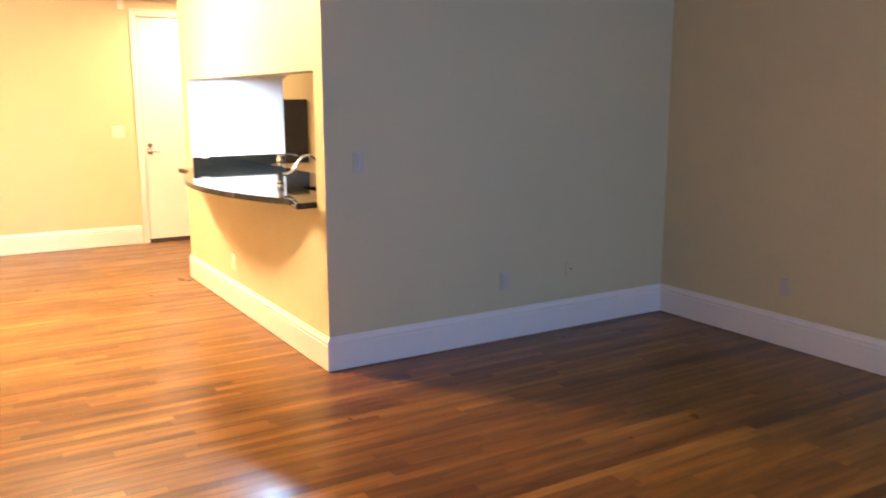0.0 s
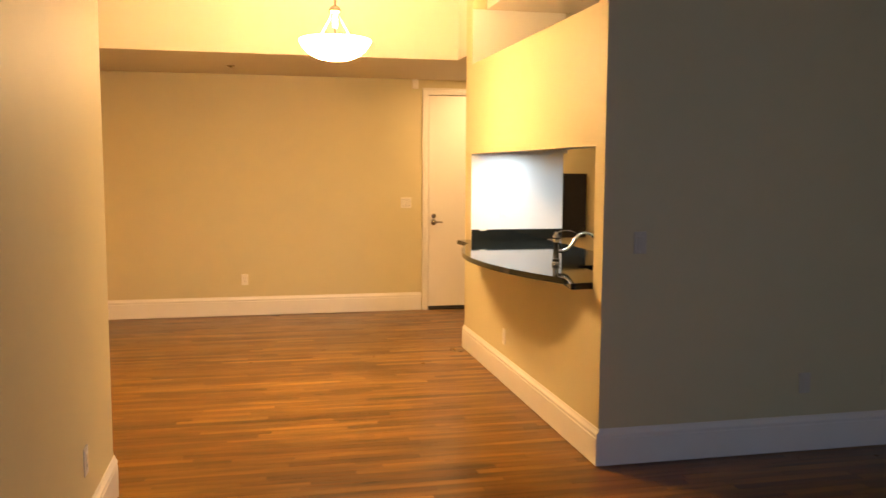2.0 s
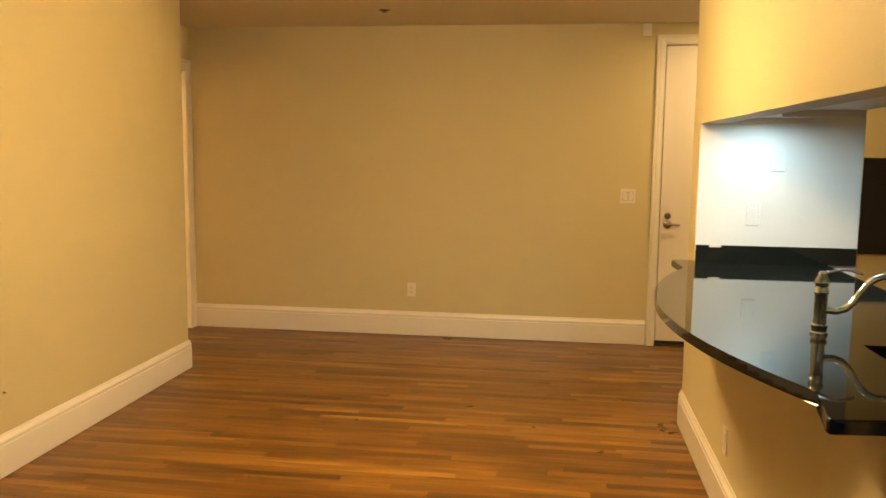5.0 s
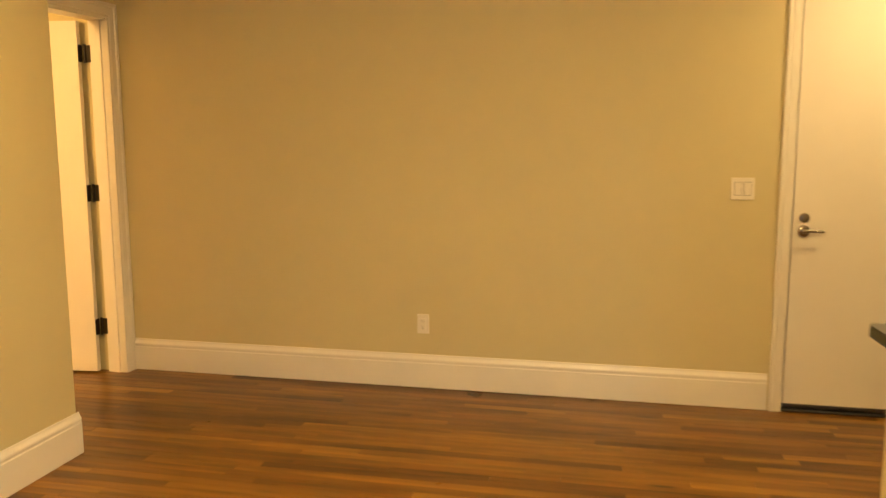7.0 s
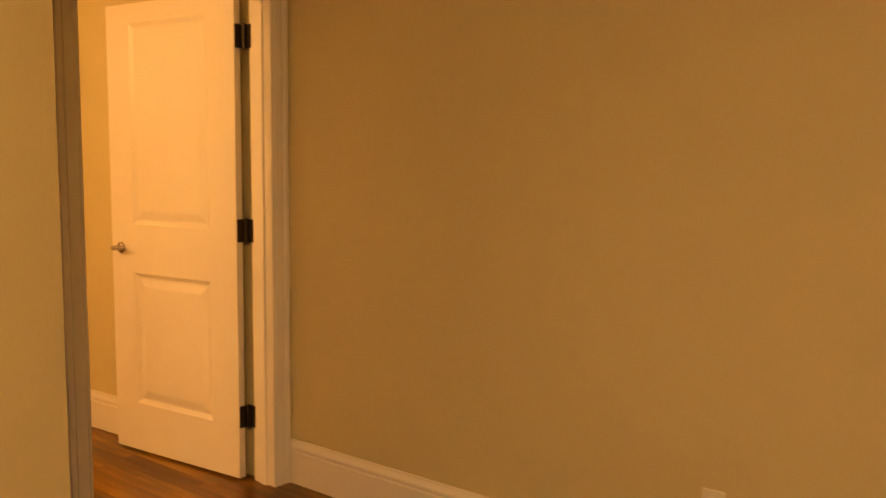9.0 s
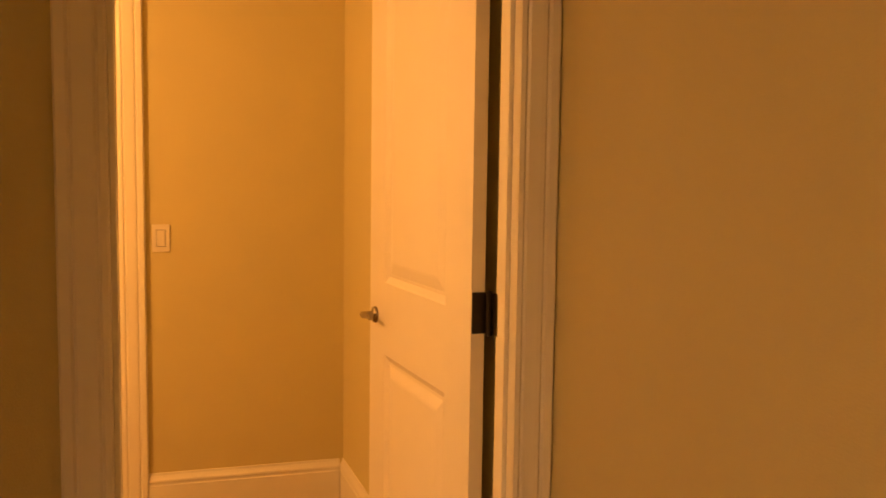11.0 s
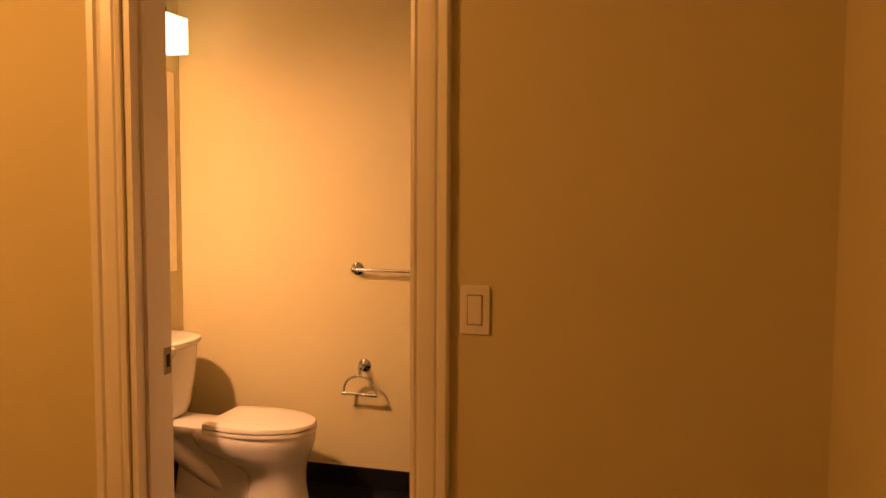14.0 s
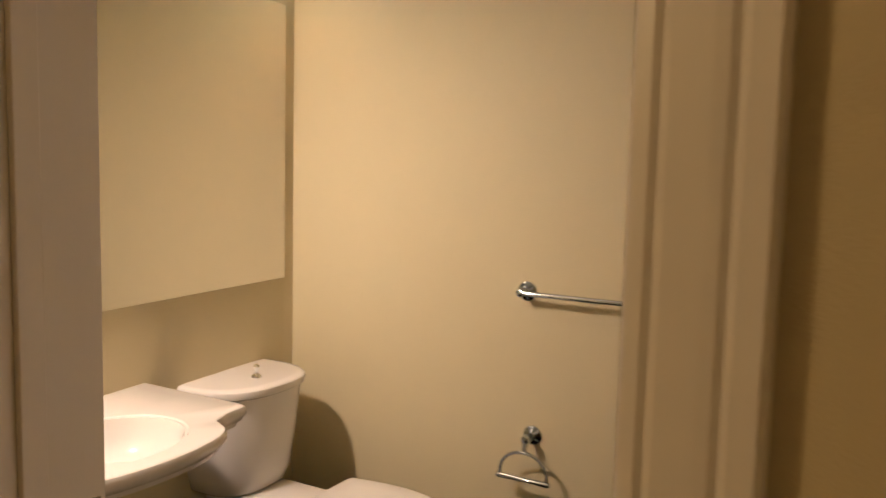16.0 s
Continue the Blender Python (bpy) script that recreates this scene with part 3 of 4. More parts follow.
# ---------------------------------------------------------------- wall plates
def plate_base(name, where, face, w, h, label, category, group="", mat=None):
    """A bevelled cover plate; where is its middle on the wall, face the way it looks."""
    t = empty(name, *where, label=label, category=category, group=group)
    t.matrix_world = Matrix.Translation(where) @ Vector(face).to_track_quat("-Y", "Z").to_matrix().to_4x4()
    bpy.context.view_layer.update()
    local_part("cover", boxes((-w / 2, -0.006, -h / 2, w / 2, 0, h / 2), bevel=0.0025), mat or PLATE, t)
    for z in (-h * 0.425, h * 0.425):
        local_part("screw", lathe(bmesh.new(), [(0.003, 0), (0.003, 0.0012), (0.002, 0.0016)], 10, pose(0, -0.0058, z, 90)), PLATE, t)
    return t


def local_part(name, bm, mat, parent, label="", smooth=False):
    """A part whose mesh is written in its parent's own axes."""
    ob = part(name, bm, mat, None, label, smooth)
    ob.parent = parent
    return ob


def rocker_switch(where, face, gangs, label, group="light switches", mat=None):
    t = plate_base("light_switch", where, face, 0.070 + 0.046 * (gangs - 1), 0.1143, label, "light switch", group, mat)
    for g in range(gangs):
        x = (g - (gangs - 1) / 2) * 0.046
        # Border coloured as the shade in the gap round the rocker.
        local_part("rim", boxes((x - 0.0185, -0.0068, -0.0355, x + 0.0185, -0.005, 0.0355)), mat or SLOT_SHADE, t, "grey border painting the slot's shade round the rocker")
        bm = bmesh.new()
        box(bm, x - 0.0165, -0.0095, -0.0335, x + 0.0165, -0.004, 0.0335, 0.002)
        bmesh.ops.rotate(bm, verts=bm.verts, cent=(x, -0.006, 0), matrix=Matrix.Rotation(radians(3.5), 3, "X"))
        local_part("rocker", bm, mat or PLATE, t)
    return t


def outlet(where, face, label, group="wall outlets", mat=None):
    t = plate_base("wall_outlet", where, face, 0.070, 0.1143, label, "outlet", group, mat)
    local_part("body", boxes((-0.0165, -0.0085, -0.0335, 0.0165, -0.004, 0.0335), bevel=0.0015), mat or PLATE, t)
    for z in (-0.018, 0.018):
        # Raised blocks coloured as the shade within the slots.
        local_part("slots", boxes((-0.0075, -0.0092, z - 0.003, -0.0055, -0.008, z + 0.006), (0.0055, -0.0092, z - 0.003, 0.0075, -0.008, z + 0.006),
                                  (-0.002, -0.0092, z - 0.011, 0.002, -0.008, z - 0.007)), mat or SLOT_SHADE, t, "grey blocks painting the shade in the outlet slots")
    return t


def jack(where, face, label):
    t = plate_base("cable_plate", where, face, 0.070, 0.1143, label, "cable plate", mat=PAINT)
    local_part("jack", lathe(bmesh.new(), [(0.006, 0), (0.006, 0.006), (0.0045, 0.010), (0.002, 0.010)], 14, pose(0, -0.005, 0, 90)), NICKEL, t, "metal cable jack", True)
    return t


rocker_switch((-0.181, YB, 1.181), (0, -1, 0), 2, "white double rocker switch beside the entry door")
rocker_switch((0.205, 0, 1.177), (0, -1, 0), 1, "white rocker switch on unlit living room wall, darkened for shade", mat=SHADED_PLATE)
rocker_switch((XV, 3.977, 1.187), (1, 0, 0), 1, "white rocker switch beside the bathroom doorway")
outlet((-1.894, YB, 0.381), (0, -1, 0), "white duplex outlet above dining baseboard")
outlet((1.21, 0, 0.385), (0, -1, 0), "white duplex outlet above living room baseboard, darkened for shade", mat=SHADED_PLATE)
jack((1.74, 0, 0.405), (0, -1, 0), "wall-coloured cable plate above living room baseboard")
outlet((XR, -1.02, 0.38), (-1, 0, 0), "white duplex outlet on living room side wall, darkened for shade", mat=SHADED_PLATE)
outlet((XN, -0.53, 0.392), (1, 0, 0), "white duplex outlet on pale near wall")
outlet((XL, 1.49, 0.40), (1, 0, 0), "white duplex outlet on dining side wall")
jack((XL, 1.66, 0.392), (1, 0, 0), "wall-coloured cable plate beside dining side outlet")
outlet((0, 1.73, 0.34), (-1, 0, 0), "white duplex outlet under the curved counter")
outlet((0.285, 2.745, 1.21), (0, -1, 0), "white duplex outlet above black backsplash", mat=KITCHEN)
rocker_switch((0.395, 2.745, 1.49), (0, -1, 0), 1, "white plate high on the kitchen wall", mat=KITCHEN)

downlight = empty("recessed_downlight", 0.62, 4.2, 2.5, label="lit recessed downlight over the entry", category="downlight")
part("ring", lathe(bmesh.new(), [(0.085, 2.5), (0.083, 2.495), (0.06, 2.493), (0.058, 2.4995)], 28, pose(0.62, 4.2, 0)), TRIM, downlight, smooth=True)

chime = empty("door_chime", -0.083, YB, 2.41, label="small white box high beside the entry door", category="door chime")
part("housing", boxes((-0.115, YB - 0.03, 2.40, -0.05, YB, 2.50), bevel=0.004), PLATE, chime)
part("grille", boxes((-0.105, YB - 0.033, 2.415, -0.06, YB - 0.0295, 2.45), bevel=0.001), TRIM, chime)

sprinkler = empty("sprinkler_head", -1.97, 4.15, 2.5, label="small round sprinkler head in the soffit", category="sprinkler")
part("escutcheon", lathe(bmesh.new(), [(0.042, 2.5), (0.042, 2.497), (0.03, 2.492), (0.012, 2.490)], 24, pose(-1.97, 4.15, 0)), NICKEL, sprinkler, smooth=True)
part("deflector", lathe(bmesh.new(), [(0.008, 2.492), (0.008, 2.486), (0.02, 2.484), (0.02, 2.482)], 16, pose(-1.97, 4.15, 0)), NICKEL, sprinkler, smooth=True)

# ---------------------------------------------------------------- pendant lamp
PX, PY = -1.205, 1.752
pendant = empty("pendant_lamp", PX, PY, H, label="lit alabaster bowl pendant lamp on a metal stem", category="pendant lamp")
bowl = lathe(bmesh.new(), [(0.0, 2.272), (0.05, 2.274), (0.11, 2.286), (0.165, 2.311), (0.205, 2.345), (0.226, 2.375), (0.238, 2.398), (0.240, 2.408), (0.236, 2.412),
                           (0.222, 2.400), (0.20, 2.368), (0.155, 2.325), (0.10, 2.298), (0.0, 2.286)], 48, pose(PX, PY, 0))
bowl_ob = part("shade", bowl, GLASSLIT, pendant, "glowing alabaster glass bowl", smooth=True)
bowl_ob.data.materials.append(GLASSIN)
for f in bowl_ob.data.polygons:
    if 8 * 48 <= f.index < 13 * 48:
        f.material_index = 1
part("cap", lathe(bmesh.new(), [(0.012, 2.64), (0.030, 2.628), (0.042, 2.610), (0.044, 2.596), (0.036, 2.584), (0.012, 2.580)], 28, pose(PX, PY, 0)), NICKEL, pendant, smooth=True)
part("stem", lathe(bmesh.new(), [(0.009, 2.62), (0.009, H - 0.02)], 14, pose(PX, PY, 0)), NICKEL, pendant, smooth=True)
part("canopy", lathe(bmesh.new(), [(0.012, H - 0.045), (0.05, H - 0.03), (0.065, H - 0.008), (0.065, H)], 28, pose(PX, PY, 0)), NICKEL, pendant, smooth=True)
for k in range(3):
    a = radians(25 + 120 * k)
    pts = [(PX + r * math.cos(a), PY + r * math.sin(a), z) for r, z in ((0.026, 2.590), (0.045, 2.55), (0.085, 2.49), (0.135, 2.425), (0.165, 2.385), (0.17, 2.345))]
    part("arm", tube(bmesh.new(), pts, 0.006, 8), NICKEL, pendant, smooth=True)
part("socket", lathe(bmesh.new(), [(0.014, 2.585), (0.018, 2.55), (0.018, 2.50), (0.012, 2.49)], 16, pose(PX, PY, 0)), TRIM, pendant, smooth=True)

# ---------------------------------------------------------------- kitchen
CT, CB = 0.957, 0.922


def counter_outline():
    """Curved bar front with a small ear at each end."""
    pts = [(0.2, 0.125), (-0.002, 0.125), (-0.112, 0.104), (-0.124, 0.108), (-0.127, 0.120), (-0.083, 0.32)]
    cx, cy, r = 2.105, 1.40, 2.44
    a0 = math.asin(1.08 / r)
    for i in range(1, 40):
        a = -a0 + 2 * a0 * i / 40
        pts.append((cx - r * math.cos(a), cy + r * math.sin(a)))
    pts += [(-0.083, 2.48), (-0.112, 2.76), (-0.105, 2.785), (-0.088, 2.795), (-0.001, 2.795), (-0.001, 2.744), (0.2, 2.744)]
    return pts


counter = empty("countertop", 0.2, 1.5, CB, label="polished black granite counter with a curved bar front", category="countertop")
bm = bmesh.new()
sheet(bm, counter_outline(), CB, CT)
top_edges = [e for e in bm.edges if abs(e.verts[0].co.z - e.verts[1].co.z) < 1e-6 and max(e.verts[0].co.x, e.verts[1].co.x) < 0.0]
bmesh.ops.bevel(bm, geom=top_edges, offset=0.007, segments=3, affect="EDGES", profile=0.6)
part("bar_slab", bm, GRANITE, counter)
part("rear_slab", boxes((0.2, 0.86, CB, 0.66, 2.744, CT), (0.2, 0.125, CB, 0.66, 0.30, CT), (0.58, 0.30, CB, 0.66, 0.86, CT)), GRANITE, counter)
part("backsplash", boxes((0.004, 2.724, CT, 0.800, 2.744, 1.046), bevel=0.002), GRANITE, counter, "low black granite backsplash")
# Small white block along the splash's top edge.
part("splash_white_block", boxes((0.07, 2.719, 1.036, 0.13, 2.7235, 1.049), bevel=0.001), PLATE, counter, "small white block on the splash edge")

ksink = empty("kitchen_sink", 0.39, 0.58, 0.75, label="undermount steel sink basin below the granite", category="sink")
part("basin", boxes((0.2, 0.30, 0.76, 0.58, 0.86, 0.765), (0.195, 0.295, 0.76, 0.2, 0.865, CB), (0.58, 0.295, 0.76, 0.585, 0.865, CB), (0.2, 0.295, 0.76, 0.58, 0.30, CB), (0.2, 0.86, 0.76, 0.58, 0.865, CB)), NICKEL, ksink)
part("drain", lathe(bmesh.new(), [(0.04, 0.765), (0.045, 0.768), (0.03, 0.766)], 20, pose(0.39, 0.58, 0)), CHROME, ksink)
base_cab = empty("base_cabinet", 0.39, 1.5, 0, label="white kitchen base cabinet below the counter", category="cabinet")
part("body", boxes((0.125, 0.125, 0.1, 0.62, 0.29, CB), (0.125, 0.87, 0.1, 0.62, 2.74, CB), (0.125, 0.29, 0.1, 0.62, 0.87, 0.75)), TRIM, base_cab)
part("toe_kick", boxes((0.125, 0.13, 0, 0.56, 2.74, 0.1)), DARK, base_cab)

FX, FY = 0.115, 1.0
faucet = empty("kitchen_faucet", FX, FY, CT, label="tall chrome kitchen faucet with side lever and curved spout", category="faucet")
part("column", lathe(bmesh.new(), [(0.0265, CT), (0.0265, CT + 0.006), (0.0225, CT + 0.010), (0.0225, CT + 0.018), (0.0250, CT + 0.022), (0.0250, CT + 0.030), (0.0195, CT + 0.034), (0.0192, CT + 0.128),
                                   (0.0220, CT + 0.132), (0.0220, CT + 0.140), (0.0190, CT + 0.144), (0.0195, CT + 0.158), (0.0228, CT + 0.163), (0.0222, CT + 0.172), (0.0150, CT + 0.182), (0.0120, CT + 0.188), (0.0125, CT + 0.194), (0.0060, CT + 0.201)], 28, pose(FX, FY, 0)),
     FAUCET, faucet, smooth=True)
path = [(0.015, 0.078), (0.045, 0.076), (0.07, 0.084), (0.092, 0.105), (0.11, 0.135), (0.128, 0.163), (0.15, 0.183), (0.18, 0.194), (0.21, 0.192), (0.235, 0.178), (0.25, 0.155)]
pts = [(FX + d, FY - 0.12 * d, CT + h) for d, h in path]
part("spout", tube(bmesh.new(), pts, [0.012, 0.012, 0.0118, 0.0115, 0.011, 0.0105, 0.010, 0.010, 0.010, 0.0105, 0.0115], 16), FAUCET, faucet, smooth=True)
pts = [(FX + 0.115 * t, FY - 0.02 * t, CT + 0.190 + 0.022 * math.sin(2.6 * t) - 0.006 * t) for t in (0, 0.15, 0.35, 0.55, 0.75, 0.9, 1.0)]
part("lever", tube(bmesh.new(), pts, [0.007, 0.005, 0.0042, 0.0042, 0.005, 0.0062, 0.003], 12), FAUCET, faucet, smooth=True)

upper = empty("wall_cabinet", 0.29, 1.5, 1.69, label="white kitchen wall cabinet above the pass-through", category="cabinet")
part("body", boxes((0.122, 0.2, 1.692, 0.42, 2.74, 2.39)), TRIM, upper)
for y in (0.2, 0.835, 1.47, 2.105):
    d = part("door", boxes((0.421, y + 0.002, 1.694, 0.440, y + 0.632, 2.388), bevel=0.002), TRIM, upper)
    part("knob", lathe(bmesh.new(), [(0.006, 0), (0.005, 0.01), (0.012, 0.016), (0.010, 0.024), (0.003, 0.026)], 14, pose(0.440, y + 0.58, 1.74, 0, 90)), NICKEL, d, smooth=True)
LENS = glow("lit_white_lens", (0.86, 0.96, 1.0), 8.0)
# Only y 2.5 has a visible glow; the light at y 1.75 is added.
for y in (1.75, 2.5):
    puck = empty("cabinet_light", 0.29, y, 1.692, label="lit under-cabinet light above kitchen counter, the one at y 1.75 added as fill", category="cabinet light", group="under-cabinet lights")
    # The housing's front rail is added to screen the lens.
    part("housing", boxes((0.17, y - 0.08, 1.676, 0.41, y + 0.08, 1.6915), (0.13, y - 0.10, 1.664, 0.43, y - 0.085, 1.6915), bevel=0.003), TRIM, puck)
    part("lens", boxes((0.19, y - 0.06, 1.672, 0.39, y + 0.06, 1.6765), bevel=0.001), LENS, puck)

# Plain black panel for a dark rectangle of unknown nature.
panel = empty("black_wall_panel", 1.66, YB, 0.78, label="glossy black panel on cream kitchen wall", category="oven")
part("front", boxes((1.42, YB - 0.03, 0.78, 1.89, YB - 0.012, 1.503), bevel=0.004), STEEL, panel)
part("frame", boxes((1.44, YB - 0.012, 0.80, 1.87, YB, 1.483)), DARK, panel)


# ---------------------------------------------------------------- bathroom
def ellipse_ring(bm, cx, cy, z, rx, ry_front, ry_back, n=40, square=2.0):
    ring = []
    for i in range(n):
        a = 2 * math.pi * i / n
        c, s = math.cos(a), math.sin(a)
        k = (abs(c) ** square + abs(s) ** square) ** (-1 / square)
        ring.append(bm.verts.new((cx + rx * c * k, cy + (ry_front if s > 0 else ry_back) * s * k, z)))
    return ring


def loft(bm, rings, cap=True):
    for a, b in zip(rings, rings[1:]):
        n = len(a)
        for i in range(n):
            j = (i + 1) % n
            bm.faces.new((a[i], a[j], b[j], b[i]))
    if cap:
        bm.faces.new(rings[0])
        bm.faces.new(rings[-1])
    return bm


TX = -7.14
toilet = empty("toilet", TX, 2.45, 0, label="white porcelain two-piece toilet with closed lid", category="toilet")
bm = bmesh.new()
loft(bm, [ellipse_ring(bm, TX, cy, z, rx, rf, rb, 44, sq) for cy, z, rx, rf, rb, sq in (
    (2.69, 0.0, 0.130, 0.148, 0.16, 2.4), (2.69, 0.014, 0.130, 0.148, 0.16, 2.4), (2.69, 0.045, 0.118, 0.136, 0.145, 2.4), (2.69, 0.12, 0.108, 0.126, 0.135, 2.3),
    (2.685, 0.18, 0.110, 0.131, 0.14, 2.2), (2.66, 0.222, 0.128, 0.162, 0.18, 2.2), (2.60, 0.262, 0.158, 0.236, 0.24, 2.1), (2.56, 0.300, 0.177, 0.292, 0.27, 2.1),
    (2.545, 0.335, 0.185, 0.316, 0.278, 2.1), (2.54, 0.362, 0.186, 0.323, 0.278, 2.1), (2.54, 0.375, 0.180, 0.316, 0.272, 2.1))])
part("bowl", bm, PORCELAIN, toilet, smooth=True)
bm = bmesh.new()
loft(bm, [ellipse_ring(bm, TX, cy, z, rx, ry, ry, 36, 2.6) for cy, z, rx, ry in ((2.40, 0.0, 0.112, 0.26), (2.40, 0.02, 0.112, 0.26), (2.40, 0.04, 0.082, 0.24), (2.40, 0.2, 0.062, 0.22), (2.36, 0.34, 0.075, 0.24))])
part("foot", bm, PORCELAIN, toilet, smooth=True)
part("deck", boxes((TX - 0.112, 1.99, 0.335, TX + 0.112, 2.42, 0.384), bevel=0.018), PORCELAIN, toilet, smooth=True)
for s in (-1, 1):
    bm = tube(bmesh.new(), [(TX + s * (0.062 - 0.003 * k), 2.12 + 0.05 * k, 0.31 - 0.034 * k) for k in range(8)], [0.02, 0.04, 0.046, 0.048, 0.046, 0.042, 0.036, 0.026], 16)
    part("trapway", bm, PORCELAIN, toilet, smooth=True)


def lid_ring(bm, z, k):
    """Elongated seat outline: straight across the back, tapering to a round front."""
    cy = 2.60
    pts = [(-0.150, 2.392), (0.150, 2.392), (0.164, 2.400), (0.176, 2.46), (0.186, 2.53)]
    for i in range(1, 30):
        a = math.pi * i / 30
        pts.append((0.188 * math.cos(a), 2.565 + 0.303 * math.sin(a) ** 0.92))
    pts += [(-0.186, 2.53), (-0.176, 2.46), (-0.164, 2.400)]
    return [bm.verts.new((TX + x * k, cy + (y - cy) * k, z)) for x, y in pts]


bm = bmesh.new()
loft(bm, [lid_ring(bm, z, k) for z, k in ((0.376, 0.985), (0.378, 1.0), (0.389, 1.003), (0.394, 0.99))])
part("seat", bm, SEAT, toilet, smooth=True)
bm = bmesh.new()
loft(bm, [lid_ring(bm, z, k) for z, k in ((0.3975, 0.985), (0.400, 1.0), (0.411, 1.0), (0.418, 0.982), (0.4215, 0.93), (0.424, 0.6), (0.425, 0.1))])
part("lid", bm, SEAT, toilet, "closed white toilet lid", smooth=True)
for s in (-0.075, 0.075):
    part("seat_hinge", box(bmesh.new(), TX + s - 0.016, 2.365, 0.383, TX + s + 0.016, 2.398, 0.401, 0.006), SEAT, toilet, smooth=True)


def tank_ring(bm, z, w, front, back=1.968):
    ring = []
    n = 36
    for i in range(n + 1):
        a = math.pi * i / n
        c, s = math.cos(a), math.sin(a)
        k = (abs(c) ** 2.6 + abs(s) ** 2.6) ** (-1 / 2.6)
        ring.append(bm.verts.new((TX + w * c * k, back + 0.05 + (front - back - 0.05) * s * k, z)))
    ring.append(bm.verts.new((TX - w, back, z)))
    ring.append(bm.verts.new((TX + w, back, z)))
    return ring


bm = bmesh.new()
loft(bm, [tank_ring(bm, z, w, f) for z, w, f in ((0.384, 0.15, 2.16), (0.395, 0.165, 2.175), (0.44, 0.180, 2.19), (0.55, 0.198, 2.205), (0.68, 0.213, 2.215), (0.722, 0.217, 2.218))])
part("tank", bm, PORCELAIN, toilet, smooth=True)
bm = bmesh.new()
loft(bm, [tank_ring(bm, z, w, f, 1.963) for z, w, f in ((0.722, 0.221, 2.224), (0.727, 0.228, 2.232), (0.740, 0.230, 2.236), (0.750, 0.228, 2.234), (0.756, 0.221, 2.226), (0.758, 0.205, 2.20))])
tank_lid = part("tank_lid", bm, PORCELAIN, toilet, smooth=True)
part("flush_knob", lathe(bmesh.new(), [(0.017, 0.758), (0.016, 0.764), (0.008, 0.768), (0.006, 0.780), (0.009, 0.786), (0.011, 0.794), (0.008, 0.800), (0.002, 0.802)], 20, pose(TX, 2.12, 0)), CHROME, tank_lid, "chrome pull-up flush knob", smooth=True)

SX = -6.375
RIM = 0.80


def sink_ring(bm, z, k, d=0.0, front=2.568):
    """Lavatory outline: a straight back, square ears and a round front; z is measured from the rim."""
    pts = [(0.415, YM + 0.012), (0.415, 2.20), (0.415, 2.392), (0.412, 2.408), (0.397, 2.415), (0.325, 2.422), (0.266, 2.448)]
    for i in range(1, 20):
        a = math.pi * i / 20
        pts.append((0.254 * math.cos(a), 2.458 + (front - 2.458) * math.sin(a) ** 0.8))
    pts += [(-x, y) for x, y in reversed(pts[:7])]
    return [bm.verts.new((SX + x * k, YM + 0.012 + (y - YM - 0.012) * k - d, RIM + z)) for x, y in pts]


lavatory = empty("pedestal_sink", SX, 2.3, 0, label="white porcelain pedestal sink with a moulded rim", category="sink")
bm = bmesh.new()
rings = [sink_ring(bm, z, k) for z, k in ((-0.10, 0.80), (-0.078, 0.89), (-0.064, 0.93), (-0.060, 0.955), (-0.048, 0.960), (-0.042, 0.980), (-0.026, 0.998), (-0.014, 1.0), (-0.004, 0.990), (0.0, 0.970))]
loft(bm, rings, cap=False)
bm.faces.new(rings[0])
rim = rings[-1]
bowl_rings = []
for z, k in ((0.001, 1.06), (-0.003, 1.04), (-0.003, 1.0), (-0.014, 0.975), (-0.055, 0.90), (-0.09, 0.72), (-0.115, 0.40), (-0.12, 0.1)):
    bowl_rings.append([bm.verts.new((SX + 0.200 * k * math.cos(2 * math.pi * i / len(rim)), 2.335 + (0.172 if math.sin(2 * math.pi * i / len(rim)) > 0 else 0.16) * k * math.sin(2 * math.pi * i / len(rim)), RIM + z)) for i in range(len(rim))])
loft(bm, bowl_rings, cap=False)
bm.faces.new(bowl_rings[-1])
edges = [bm.edges.get((r[i], r[(i + 1) % len(r)])) for r in (rim, bowl_rings[0]) for i in range(len(r))]
bmesh.ops.triangle_fill(bm, edges=edges, use_beauty=True)
part("basin", bm, PORCELAIN, lavatory, smooth=True)
bm = bmesh.new()
loft(bm, [ellipse_ring(bm, SX, 2.2, z, rx, ry, ry * 0.8, 32, 2.4) for z, rx, ry in ((0.0, 0.135, 0.125), (0.03, 0.135, 0.125), (0.06, 0.115, 0.108), (0.3, 0.088, 0.085), (0.56, 0.092, 0.09), (0.665, 0.12, 0.14), (0.703, 0.16, 0.18))])
part("pedestal", bm, PORCELAIN, lavatory, smooth=True)
tap = empty("sink_faucet", SX, 2.12, RIM, label="chrome faucet on the pedestal sink", category="faucet")
part("spout", tube(bmesh.new(), [(SX, 2.12, RIM), (SX, 2.12, RIM + 0.05), (SX, 2.135, RIM + 0.075), (SX, 2.18, RIM + 0.085), (SX, 2.225, RIM + 0.065)], [0.02, 0.015, 0.013, 0.012, 0.011], 14), CHROME, tap, smooth=True)
for s in (-0.1, 0.1):
    part("tap_handle", lathe(bmesh.new(), [(0.022, 0.0), (0.018, 0.015), (0.010, 0.03), (0.018, 0.045), (0.018, 0.055), (0.006, 0.06)], 18, pose(SX + s, 2.115, RIM)), CHROME, tap, smooth=True)

mirror = empty("wall_mirror", -6.79, YM, 1.04, label="frameless rectangular mirror above sink and toilet", category="mirror")
gx0, gx1 = -7.475, -6.13
